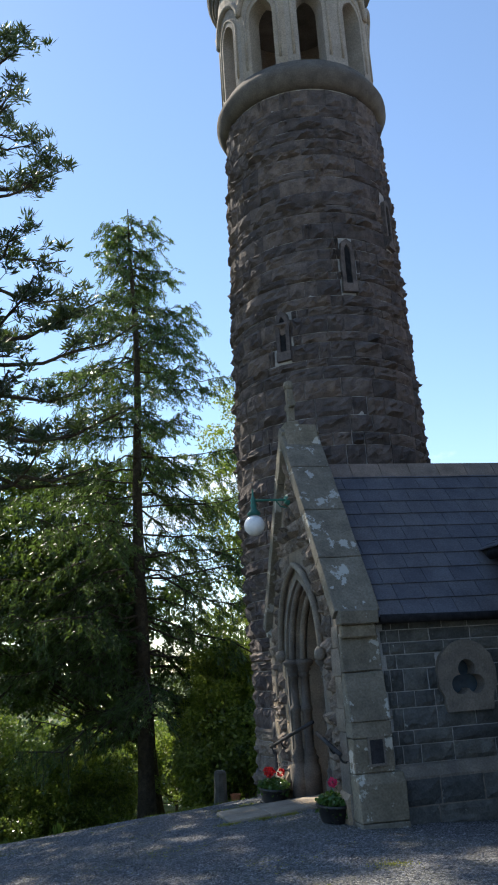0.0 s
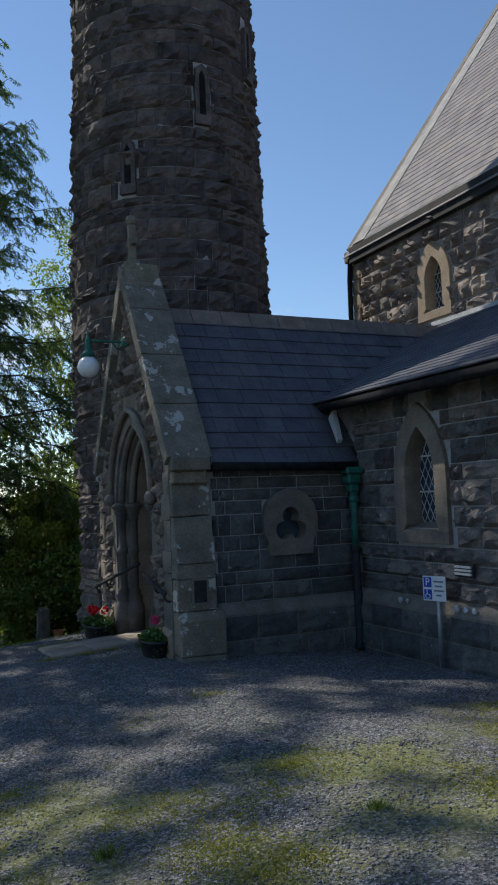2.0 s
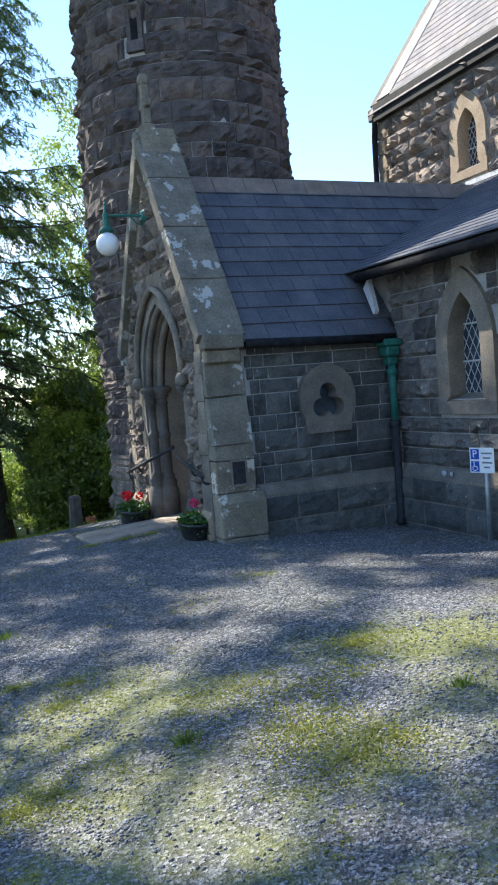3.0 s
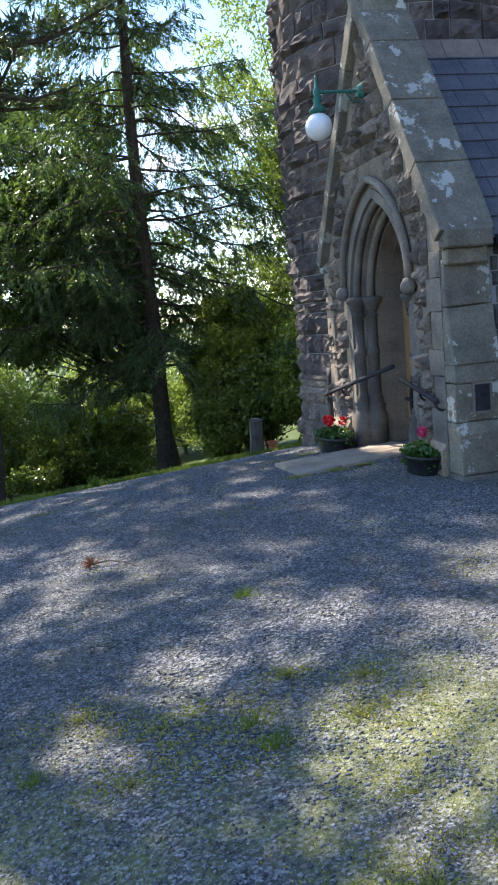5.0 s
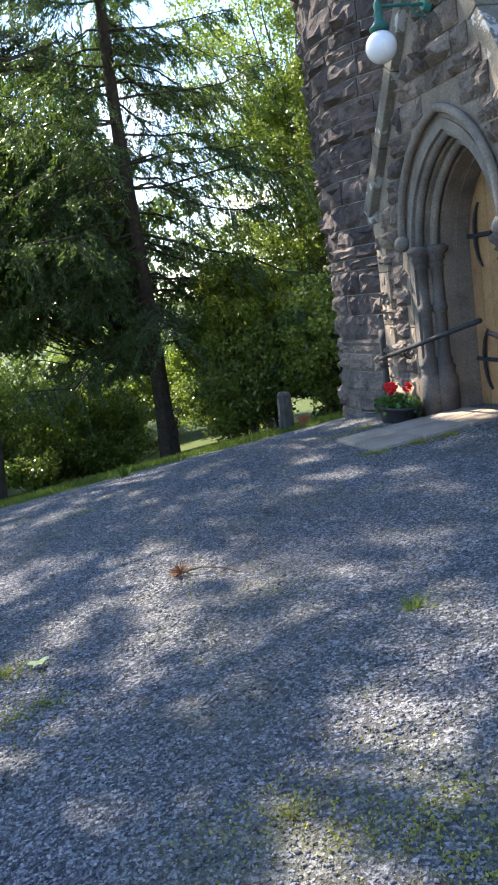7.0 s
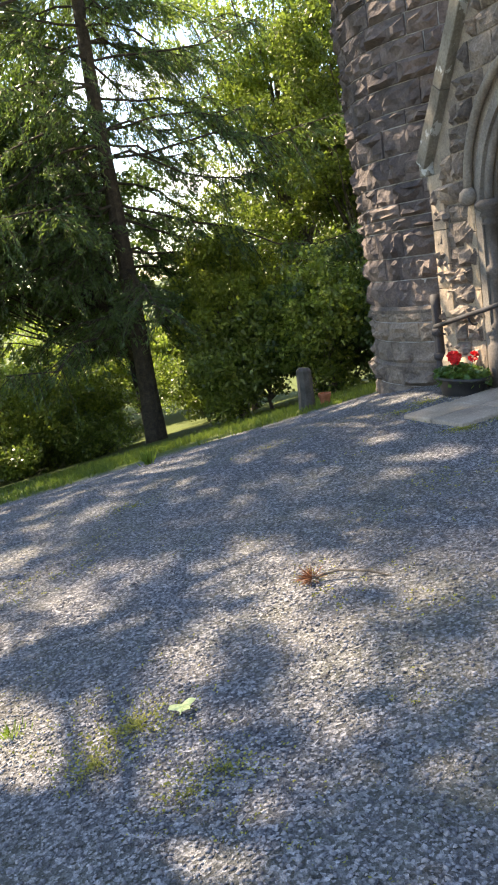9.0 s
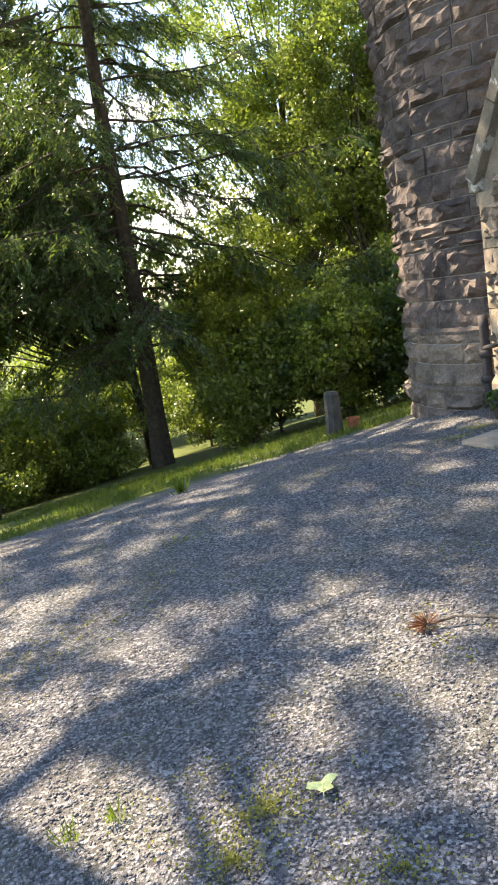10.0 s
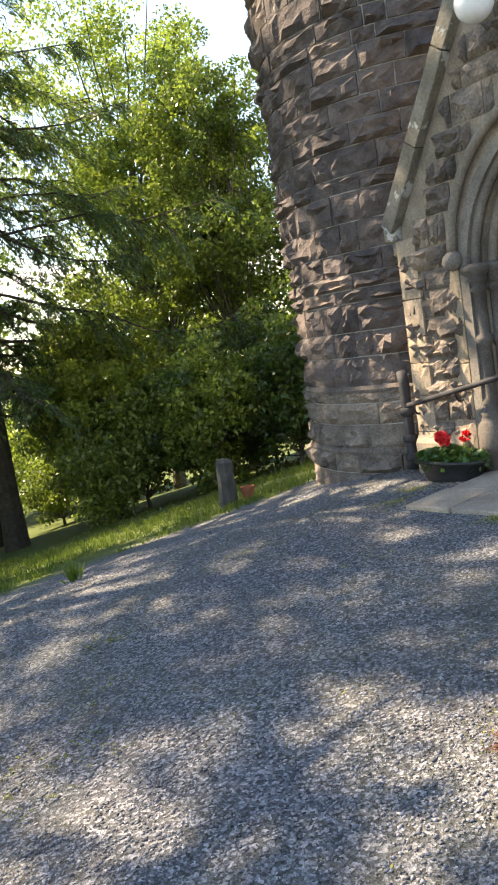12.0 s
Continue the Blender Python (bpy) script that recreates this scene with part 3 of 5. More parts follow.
        bm = prism(bmesh.new(), [sp(0.09, 0.012, zc - hh / 2), sp(-0.09, 0.012, zc - hh / 2), sp(-0.09, 0.012, zc + hh / 2), sp(0.09, 0.012, zc + hh / 2)], sp(0, -0.03, zc) - sp(0, 0.012, zc))
        part("pane", bm, GUTTER, w, "dark unlit opening")

    def blocked(u, z):
        return any(abs(u - radians(g) * 1.6) < 0.11 and abs(z - zc) < hh / 2 + 0.05 for g, zc, hh in slits)

    def place(u, z):
        g = u / 1.6
        r = tower_r(z) - 0.03
        c, s = math.cos(g), math.sin(g)
        return Matrix(((-s, -c, 0, TX + r * c), (c, -s, 0, TY + r * s), (0, 0, 1, z), (0, 0, 0, 1)))
    cells = courses(radians(-250) * 1.6, radians(20) * 1.6, -0.9, 0.5, (0.2, 0.26), (0.3, 0.55), 21, blocked)
    cells += courses(radians(-250) * 1.6, radians(20) * 1.6, 0.51, 1.15, (0.2, 0.27), (0.3, 0.55), 22, blocked)
    # sun on the base courses is painted in with the warmer stone
    lay(cells, place, ROCKY_SUNLIT, RUBBLE_SUNLIT, tower, (0.035, 0.11), 0.011, 25, lambda u, v: v > 0 and radians(-225) < u / 1.6 < radians(-110))
    cells = courses(radians(-250) * 1.6, radians(20) * 1.6, 1.16, 11.9, (0.13, 0.33), (0.18, 0.62), 23, blocked)
    lay(cells, place, ROCKY, RUBBLE, tower, (0.035, 0.12), 0.011, 24, lambda u, v: v < 4.0 and radians(-225) < u / 1.6 < radians(-110))


build_tower()

# ---------- porch ----------
GX, SY, NY, PY = 5.92, 8.614, 11.64, 10.12   # gable face, side walls, ridge line
EAVE, PRIDGE = 2.74, 4.66
SLOPE = (PRIDGE - EAVE) / (PY - SY)


def build_porch():
    porch = thing("church_porch", "stone church porch with steep slate roof and pointed doorway", "porch")
    place = lambda u, z: Vector((GX, PY + u, z))
    hw = (NY - SY) / 2
    top = 5.02
    door = arch_outline(0.86, 2.1, 3.26, -0.2, 12)
    outline = [(hw, -0.4), (hw, 2.6), (0, top), (-hw, 2.6), (-hw, -0.4), (-0.86, -0.4)] + [(u, z) for u, z in door[::-1]] + [(0.86, -0.4)]
    bm = prism(bmesh.new(), [place(u, z) for u, z in outline], (0.34, 0, 0))
    part("gable_wall", bm, TAN_MORTAR, porch, "gable wall of rough brown stone")
    bm = bmesh.new()
    x0, xc, x1, za, zb = GX + 0.34, 7.35, 8.33, 1.6, 2.1
    for a, b in ((x0, 1), (x1, -1)):
        prism(bm, [Vector((x, SY, z)) for x, z in ((a, -0.3), (xc, -0.3), (xc, za), (xc - b * 0.24, za), (xc - b * 0.24, zb), (xc, zb), (xc, EAVE), (a, EAVE))], (0, 0.3, 0))
    part("side_wall", bm, GREY_MORTAR, porch)
    bm = boxed(GX + 0.34, 8.33, NY - 0.3, NY, -0.8, EAVE)
    part("side_wall", bm, GREY_MORTAR, porch)
    # orders of the doorway, stepping inwards
    steps = [(0.87, 0.78, 3.27, 3.17, 0.0, 0.14), (0.79, 0.71, 3.18, 3.08, 0.12, 0.16), (0.72, 0.64, 3.09, 2.99, 0.26, 0.17)]
    for ao, ai, po, pi_, x0, d in steps:
        bm = arch_band(bmesh.new(), arch_outline(ai, 2.1, pi_, 0.28), arch_outline(ao, 2.1, po, 0.28), lambda u, z: Vector((GX + x0 - 0.015, PY + u, z)), (d, 0, 0))
        part("arch_order", bm, SANDSTONE, porch, "moulded sandstone order of the doorway")
    bm = arch_band(bmesh.new(), arch_outline(0.625, 2.1, 2.97, 0.28), arch_outline(0.8, 2.1, 3.2, 0.28), lambda u, z: Vector((GX + 0.41, PY + u, z)), (0.2, 0, 0))
    part("door_reveal", bm, SANDSTONE, porch, "plain tan stone reveal behind the arch")
    for a, p, x in ((0.755, 3.15, 0.06), (0.68, 3.055, 0.19)):
        bm = bmesh.new()
        tube(bm, [Vector((GX + x, PY + u, z)) for u, z in arch_outline(a, 2.12, p, 2.12)[1:-1]], 0.045, 8)
        part("roll_mould", bm, SANDSTONE, porch, "", True)
        for s in (-1, 1):
            y = PY + s * a
            prof = [(0.125, 0.3), (0.125, 0.8), (0.1, 0.84), (0.1, 0.88), (0.112, 0.91), (0.075, 0.96), (0.088, 0.99), (0.06, 1.04), (0.058, 1.48), (0.076, 1.5), (0.08, 1.53), (0.076, 1.56), (0.058, 1.58),
                    (0.056, 1.93), (0.085, 1.95), (0.066, 1.98), (0.07, 2.01), (0.098, 2.03), (0.08, 2.06), (0.128, 2.1), (0.14, 2.14), (0.1, 2.17)]
            part("colonnette", lathe(bmesh.new(), prof, GX + x, y, 16), CORNICE, porch, "slender column with ringed capital", True)
    hood = [Vector((GX - 0.05, PY + u, z)) for u, z in arch_outline(0.9, 2.26, 3.36, 2.26)[1:-1]]
    part("hood_mould", tube(bmesh.new(), hood, 0.042, 8), SANDSTONE, porch, "hood mould over the doorway", True)
    for s in (-1, 1):
        bm = bmesh.new()
        bmesh.ops.create_icosphere(bm, subdivisions=2, radius=0.085, matrix=Matrix.Translation((GX - 0.06, PY + s * 0.9, 2.22)))
        for v in bm.verts:
            v.co += 0.02 * noise.noise_vector(v.co * 14)
        part("label_stop", bm, SANDSTONE, porch, "carved foliate stop", True)
    # door of upright oak boards with iron hinges
    pdoor = thing("church_door", "closed pointed oak board door with curled iron hinges", "door")
    for k in range(7):
        u0, u1 = -0.64 + k * 0.183, -0.64 + (k + 1) * 0.183 - 0.006
        def hi(u):
            best = 2.1
            for (a, z), (b, z2) in zip(gothic(0.65, 2.1, 3.0), gothic(0.65, 2.1, 3.0)[1:]):
                if b <= abs(u) <= a:
                    best = z + (z2 - z) * (a - abs(u)) / max(a - b, 1e-6)
            return best
        pts = [(u0, 0.3), (u1, 0.3), (u1, hi(u1)), ((u0 + u1) / 2, hi((u0 + u1) / 2)), (u0, hi(u0))]
        part("board", prism(bmesh.new(), [Vector((GX + 0.56, PY + u, z)) for u, z in pts], (0.05, 0, 0)), DOOR, pdoor)
    for z in (0.95, 2.2):
        bm = bmesh.new()
        x = GX + 0.535
        tube(bm, [(x, PY + 0.6, z), (x, PY + 0.4, z), (x, PY + 0.18, z)], 0.024, 6)
        arc = [(x, PY + 0.32 - 0.16 * math.cos(g), z + 0.33 * math.sin(g)) for g in [radians(d) for d in range(110, 251, 14)]]
        tube(bm, arc, [0.008 + 0.014 * math.sin(math.pi * (i + 0.5) / len(arc)) for i in range(len(arc))], 6)
        part("strap_hinge", bm, IRON, pdoor, "curled black iron strap hinge")
    # coping of the gable: slabs with a lower kneeler each side, apex stone and finial stub
    for s in (-1, 1):
        y0, z0, y1, z1 = PY + s * (hw + 0.16), 2.65, PY, 5.24
        n = 4
        for k in range(n):
            fa, fb = k / n, (k + 1) / n - 0.003
            ya, za, yb, zb = y0 + (y1 - y0) * fa, z0 + (z1 - z0) * fa, y0 + (y1 - y0) * fb, z0 + (z1 - z0) * fb
            nz = Vector((0, s * (z1 - z0), abs(y1 - y0))).normalized()
            bm = bmesh.new()
            t = 0.15 * nz
            pts = [Vector((0, ya, za)), Vector((0, yb, zb)), Vector((0, yb, zb)) - t, Vector((0, ya, za)) - t]
            prism(bm, [p + Vector((GX - 0.1, 0, 0)) for p in pts], (0.53, 0, 0))
            bmesh.ops.bevel(bm, geom=bm.edges[:], offset=0.007, segments=1, affect="EDGES")
            roughen(bm, 0.007)
            part("coping_slab", bm, COPING, porch, "lichen-spotted coping slab")
        ye = PY + s * (hw + 0.02)
        bm = bmesh.new()
        box(bm, GX - 0.06, GX + 0.4, min(ye, ye + s * 0.16), max(ye, ye + s * 0.16), 2.5, 2.66, 0.015)
        box(bm, GX - 0.03, GX + 0.38, min(ye, ye + s * 0.1), max(ye, ye + s * 0.1), 2.36, 2.5, 0.015)
        roughen(bm, 0.006, 2)
        part("kneeler", bm, COPING, porch, "moulded kneeler stone")
    bm = bmesh.new()
    prism(bm, [Vector((GX - 0.05, PY + u, z)) for u, z in ((-0.2, 4.9), (-0.1, 5.26), (0.1, 5.26), (0.2, 4.9))], (0.44, 0, 0))
    roughen(bm, 0.008, 2)
    part("apex_stone", bm, COPING, porch, "weathered apex stone of the gable")
    bm = bmesh.new()
    fx = GX + 0.08
    box(bm, fx - 0.09, fx + 0.09, PY - 0.08, PY + 0.08, 5.24, 5.32, 0.02)
    box(bm, fx - 0.05, fx + 0.05, PY - 0.05, PY + 0.05, 5.32, 5.8, 0.015)
    box(bm, fx - 0.045, fx + 0.045, PY - 0.14, PY + 0.14, 5.51, 5.6, 0.015)
    lathe(bm, [(0.03, 5.78), (0.065, 5.8), (0.075, 5.84), (0.06, 5.9), (0.02, 5.92)], fx, PY, 10)
    roughen(bm, 0.006, 1)
    part("finial_cross", bm, COPING, porch, "small mossy stone cross on the gable")
    # corner buttress towards the yard: splayed stages
    stages = [((SY, 2.42), (SY - 0.05, 2.38), (SY - 0.085, 2.0), (SY, 2.0)), ((SY, 1.99), (SY - 0.09, 1.99), (SY - 0.175, 1.5), (SY, 1.5)),
              ((SY, 1.49), (SY - 0.17, 1.49), (SY - 0.17, 1.32), (SY, 1.32)), ((SY, 1.312), (SY - 0.172, 1.312), (SY - 0.168, 0.97), (SY, 0.97)),
              ((SY, 0.965), (SY - 0.17, 0.965), (SY - 0.24, 0.87), (SY - 0.24, 0.5), (SY, 0.5)), ((SY, 0.492), (SY - 0.243, 0.492), (SY - 0.243, 0.0), (SY, 0.0))]
    for k, pts in enumerate(stages):
        bm = prism(bmesh.new(), [Vector((GX - 0.03, y, z)) for y, z in pts], (0.45 + (0.08 if k > 3 else 0), 0, 0))
        bmesh.ops.bevel(bm, geom=bm.edges[:], offset=0.01, segments=1, affect="EDGES")
        roughen(bm, 0.008)
        part("buttress_stone", bm, COPING, porch, "grey dressed buttress stone with lichen")
    bm = boxed(GX - 0.045, GX + 0.44, SY - 0.185, SY - 0.02, 1.49, 1.52)
    part("set_off", bm, COPING, porch)
    bm = boxed(6.07, 6.22, SY - 0.185, SY - 0.165, 1.06, 1.3)
    part("wall_vent", bm, IRON, porch, "small dark vent let into the buttress")
    for x0, x1, z0, z1 in ((6.05, 6.24, 1.3, 1.325), (6.05, 6.24, 1.035, 1.06), (6.05, 6.07, 1.06, 1.3), (6.22, 6.24, 1.06, 1.3)):
        part("vent_frame", boxed(x0, x1, SY - 0.195, SY - 0.165, z0, z1), SANDSTONE, porch)
    # plinth of the side wall
    bm = prism(bmesh.new(), [Vector((6.36, y, z)) for y, z in ((SY, 1.0), (SY - 0.03, 0.98), (SY - 0.1, 0.88), (SY - 0.1, -0.2), (SY, -0.2))], (1.96, 0, 0))
    part("plinth", bm, SANDSTONE, porch, "splayed stone plinth")
    # trefoil light in a cut stone
    cx, cz = 7.35, 1.86
    out = [(0.29, -0.36), (0.29, -0.2), (0.35, -0.1), (0.36, 0.08), (0.31, 0.24), (0.19, 0.36), (0.06, 0.41), (-0.06, 0.41), (-0.19, 0.36), (-0.31, 0.24), (-0.36, 0.08), (-0.35, -0.1), (-0.29, -0.2), (-0.29, -0.36)]
    def foil(g):
        best = 0.0
        for c in (90, 210, 330):
            d = g - radians(c)
            b, r, c0 = math.cos(d), 0.105, 0.11
            q = r * r - (c0 * math.sin(d)) ** 2
            if q >= 0:
                best = max(best, c0 * b + math.sqrt(q))
        return best
    ring = 48
    hole = [(foil(2 * math.pi * k / ring) * math.cos(2 * math.pi * k / ring), foil(2 * math.pi * k / ring) * math.sin(2 * math.pi * k / ring) - 0.02) for k in range(ring)]
    def outer_at(g):
        d, best = Vector((math.cos(g), math.sin(g))), 9
        for (ax, az), (bx, bz) in zip(out, out[1:] + out[:1]):
            e = (bx - ax, bz - az)
            den = d.x * e[1] - d.y * e[0]
            if abs(den) > 1e-9:
                t = (ax * e[1] - az * e[0]) / den
                s2 = (ax * d.y - az * d.x) / den
                if t > 0 and -1e-6 <= s2 <= 1 + 1e-6:
                    best = min(best, t)
        return (d.x * best, d.y * best)
    rim = [outer_at(2 * math.pi * k / ring) for k in range(ring)]
    bm = arch_band(bmesh.new(), hole + hole[:1], rim + rim[:1], lambda u, z: Vector((cx + u, SY - 0.07, cz + z)), (0, 0.2, 0))
    tre = part("trefoil_window", bm, SANDSTONE, porch, "trefoil light cut in one grey stone")
    part("pane", boxed(cx - 0.25, cx + 0.25, SY + 0.11, SY + 0.12, cz - 0.25, cz + 0.25), GLASS, tre, "dark glass")

    # plinth blocks either side of the doorway
    for ya, yb, h in ((NY + 0.06, PY + 0.98, 0.74), (PY - 0.98, SY + 0.02, 0.8)):
        ym = (ya + yb) / 2
        for a, b in ((min(ya, ym), max(ya, ym) - 0.006), (min(ym, yb) + 0.003, max(ym, yb))):
            bm = prism(bmesh.new(), [Vector((x, a, z)) for x, z in ((GX, 0.0), (GX - 0.08, 0.0), (GX - 0.08, h - 0.1), (GX - 0.02, h), (GX, h))], (0, b - a, 0))
            roughen(bm, 0.008)
            part("plinth_stone", bm, TAN_STONE, porch, "tan dressed plinth stone")

    # stones
    def gable_block(y, z):
        u = abs(y - PY)
        if z > 2.55 and u > (top - 0.1 - z) / (top - 2.6) * hw - 0.02:
            return True
        if z < 2.2:
            return u < 0.88
        best = 0
        g = gothic(0.96, 2.2, 3.44, 10)
        for (a, za), (b, zb) in zip(g, g[1:]):
            if za <= z <= zb:
                best = a + (b - a) * (z - za) / (zb - za)
        return u < best
    cells = courses(SY + 0.28, NY + 0.02, 0.1, top, (0.15, 0.27), (0.2, 0.46), 31, gable_block)
    lay(cells, west(GX), ROCKY_SUNLIT, RUBBLE_SUNLIT, porch, (0.05, 0.12), 0.014, 32, lambda u, v: True)
    # north-side stones are the lighter tan set, painting the sun on that side
    for s in (-1, 1):   # dressed quoins beside the door and at the corners
        z, k = 0.28, 0
        while z < 2.1:
            h = (0.26, 0.32, 0.23)[k % 3]
            w = (0.13, 0.22)[k % 2]
            y = PY + s * (0.875 + w / 2)
            ob = new("jamb_stone", (DRESSED if s < 0 else DRESSED_SUNLIT)[k % 6])
            ob.parent, ob.matrix_basis = porch, west(GX + 0.015)(y, z + h / 2) @ Matrix.Diagonal((w - 0.01, 0.045, h - 0.01, 1))
            z, k = z + h, k + 1
    z, k = 0.2, 0
    while z < 2.45:
        h = (0.3, 0.24, 0.34)[k % 3]
        w = (0.3, 0.22)[k % 2]
        for y in (SY + w / 2 - 0.01, NY - 0.07):
            w = w if y < PY else 0.24
            ob = new("quoin", (DRESSED if y < PY else DRESSED_SUNLIT)[k % 6])
            ob.parent, ob.matrix_basis = porch, west(GX + 0.005)(y, z + h / 2) @ Matrix.Diagonal((w - 0.01, 0.06, h - 0.01, 1))
        z, k = z + h, k + 1
    side_block = lambda x, z: (x < 6.37 and z < 2.45) or (abs(x - cx) < 0.25 and -0.26 < z - cz < 0.28)
    cells = courses(6.3, 8.3, 1.0, EAVE, (0.13, 0.24), (0.3, 0.62), 33, side_block)
    lay(cells, south(SY), FLATTER, COURSED, porch, (0.022, 0.05), 0.01, 34, lambda u, v: True)
    cells = courses(6.4, 8.3, 0.1, 0.86, (0.2, 0.28), (0.4, 0.7), 35)
    lay(cells, south(SY - 0.1), FLATTER, COURSED, porch, (0.03, 0.05), 0.014, 36, lambda u, v: True)
    # roof: boarded slab, slates, ridge and gutter
    bm = bmesh.new()
    n = Vector((0, -(PRIDGE - EAVE), PY - SY)).normalized()
    for s in (1, -1):
        f = lambda y: PY - s * (PY - y)
        e = (SY - 0.13, EAVE - 0.13 * SLOPE)
        pts = [Vector((GX + 0.36, f(e[0]), e[1])), Vector((GX + 0.36, PY, PRIDGE)), Vector((GX + 0.36, PY, PRIDGE - 0.12)), Vector((GX + 0.36, f(e[0] + 0.04), e[1] - 0.09))]
        prism(bm, pts, (5.2, 0, 0))
    part("roof_deck", bm, TIMBER, porch)
    rows = 11
    ln = math.hypot(PY - SY + 0.13, PRIDGE - EAVE + 0.13 * SLOPE)
    rnd = random.Random(8)
    me = slate_mesh("porch_slate", SLATE)
    for r in range(rows):
        x, f0 = GX + 0.4 - rnd.uniform(0, 0.3), r / rows
        while x < 10.9:
            w = rnd.uniform(0.26, 0.4)
            xa = max(x, GX + 0.4)
            y, z = SY - 0.15 + (PY - SY + 0.15) * (f0 + 0.5 / rows), EAVE - 0.15 * SLOPE + (PRIDGE - EAVE + 0.15 * SLOPE) * (f0 + 0.5 / rows)
            lim = max(8.3, 8.02 + (z - 3.36) / 0.452 + 0.25)
            if xa + w * 0.3 < lim:
                ob = new("slate", me)
                ob.parent = porch
                ob.matrix_basis = pose((xa + x + w) / 2, y, z + 0.02, 0, 0, 0) @ Matrix.Rotation(math.atan(SLOPE) - 0.06 + rnd.uniform(-0.012, 0.012), 4, "X") @ Matrix.Diagonal((x + w - xa - 0.006, ln / rows * 1.12, 1, 1))
            x += w
    x = GX + 0.42
    while x < 10.7:
        bm = prism(bmesh.new(), [Vector((x, PY + u, PRIDGE + z)) for u, z in ((-0.16, -0.16), (-0.03, 0.055), (0.03, 0.055), (0.16, -0.16), (0.13, -0.19), (0, 0.01), (-0.13, -0.19))], (0.42, 0, 0))
        part("ridge_tile", bm, RIDGE, porch, "brown ridge tile")
        x += 0.428
    bm = tube(bmesh.new(), [(GX + 0.42, SY - 0.17, EAVE - 0.2), (8.16, SY - 0.17, EAVE - 0.23)], 0.05, 10)
    part("gutter", bm, GUTTER, porch, "black cast-iron gutter", True)
    return porch


def slate_mesh(name, material):
    bm = boxed(-0.5, 0.5, -0.5, 0.5, -0.008, 0.008)
    me = bpy.data.meshes.new(name)
    bm.to_mesh(me)
    bm.free()
    me.materials.append(material)
    return me


build_porch()

# ---------- aisle and nave ----------
AX, NX = 8.31, 11.2
NEND = 12.95


def lancet(parent, x, y, z0, spring, apex, a, border, frame_mat, leaded=True):
    """A pointed window: stone surround, reveal, glass and lead lattice."""
    place = lambda u, z: Vector((x - 0.05, y + u, z))
    inner, outer = arch_outline(a, spring, apex, z0), arch_outline(a + border, spring, apex + border * 1.3, z0 - border)
    w = part("window_surround", arch_band(bmesh.new(), inner, outer, place, (0.3, 0, 0)), frame_mat, parent, "pointed window with dressed stone surround")
    bm = bmesh.new()
    prism(bm, [Vector((xx, y - a - border - 0.006, zz)) for xx, zz in ((x - 0.058, z0 - border + 0.005), (x - 0.058, z0 - border * 0.35), (x + 0.2, z0 + 0.03), (x + 0.2, z0 - border + 0.005))], (0, 2 * (a + border) + 0.012, 0))
    part("sill", bm, frame_mat, w)
    bm = prism(bmesh.new(), [Vector((x + 0.17, y + u, z)) for u, z in arch_outline(a + 0.02, spring, apex + 0.02, z0 - 0.02)], (0.012, 0, 0))
    part("glass", bm, GLASS, w, "dark leaded glass")
    bm = bmesh.new()
    arc = gothic(a, spring, apex, 12)
    def half(z):
        if z <= spring:
            return a
        for (u, za), (v, zb) in zip(arc, arc[1:]):
            if za <= z <= zb:
                return u + (v - u) * (z - za) / (zb - za)
        return 0
    px, pz = a * 2 / 5.0, a * 2 / 5.0 * 1.75
    for sgn in (1, -1):
        k = -30
        while k < 30:
            seg, z = [], z0
            while z < apex:
                u = k * px + sgn * (z - z0) * px / pz
                if abs(u) < half(z):
                    seg.append((u, z))
                z += 0.02
            if len(seg) > 2:
                (u0, za), (u1, zb) = seg[0], seg[-1]
                tube(bm, [(x + 0.16, y + u0, za), (x + 0.16, y + u1, zb)], 0.0045, 4)
            k += 1
    for f in (0.33, 0.7):
        z = z0 + (apex - z0) * f
        tube(bm, [(x + 0.155, y - half(z), z), (x + 0.155, y + half(z), z)], 0.011, 5)
    part("lead_lattice", bm, LEAD, w, "diamond lead lattice")
    return w


def wall_with_lights(parent, name, x, y0, y1, z0, z1, lights, thick=0.4):
    """A wall facing -x whose pointed openings go through it."""
    cuts = sorted(lights)
    edges = [y0] + [c[0] for c in cuts] + [y1]
    bm = bmesh.new()
    for k in range(len(edges) - 1):
        a, b = edges[k], edges[k + 1]
        pts = [(a, z0)]
        def side(c, s):
            yc, zs, sp, ap, hw = c
            zs, ap, hw = zs - 0.04, ap + 0.05, hw + 0.04
            return [(yc, zs)] + [(yc + s * hw, zs)] + [(yc + s * u, z) for u, z in gothic(hw, sp, ap, 10)]
        right = [(b, z0)] + (side(cuts[k], -1) if k < len(cuts) else []) + [(b, z1)]
        left = [(a, z1)] + (side(cuts[k - 1], 1)[::-1] if k > 0 else [])
        pts = pts + right + left
        prism(bm, [Vector((x, y, z)) for y, z in pts], (thick, 0, 0))
    return part(name, bm, MORTAR, parent)


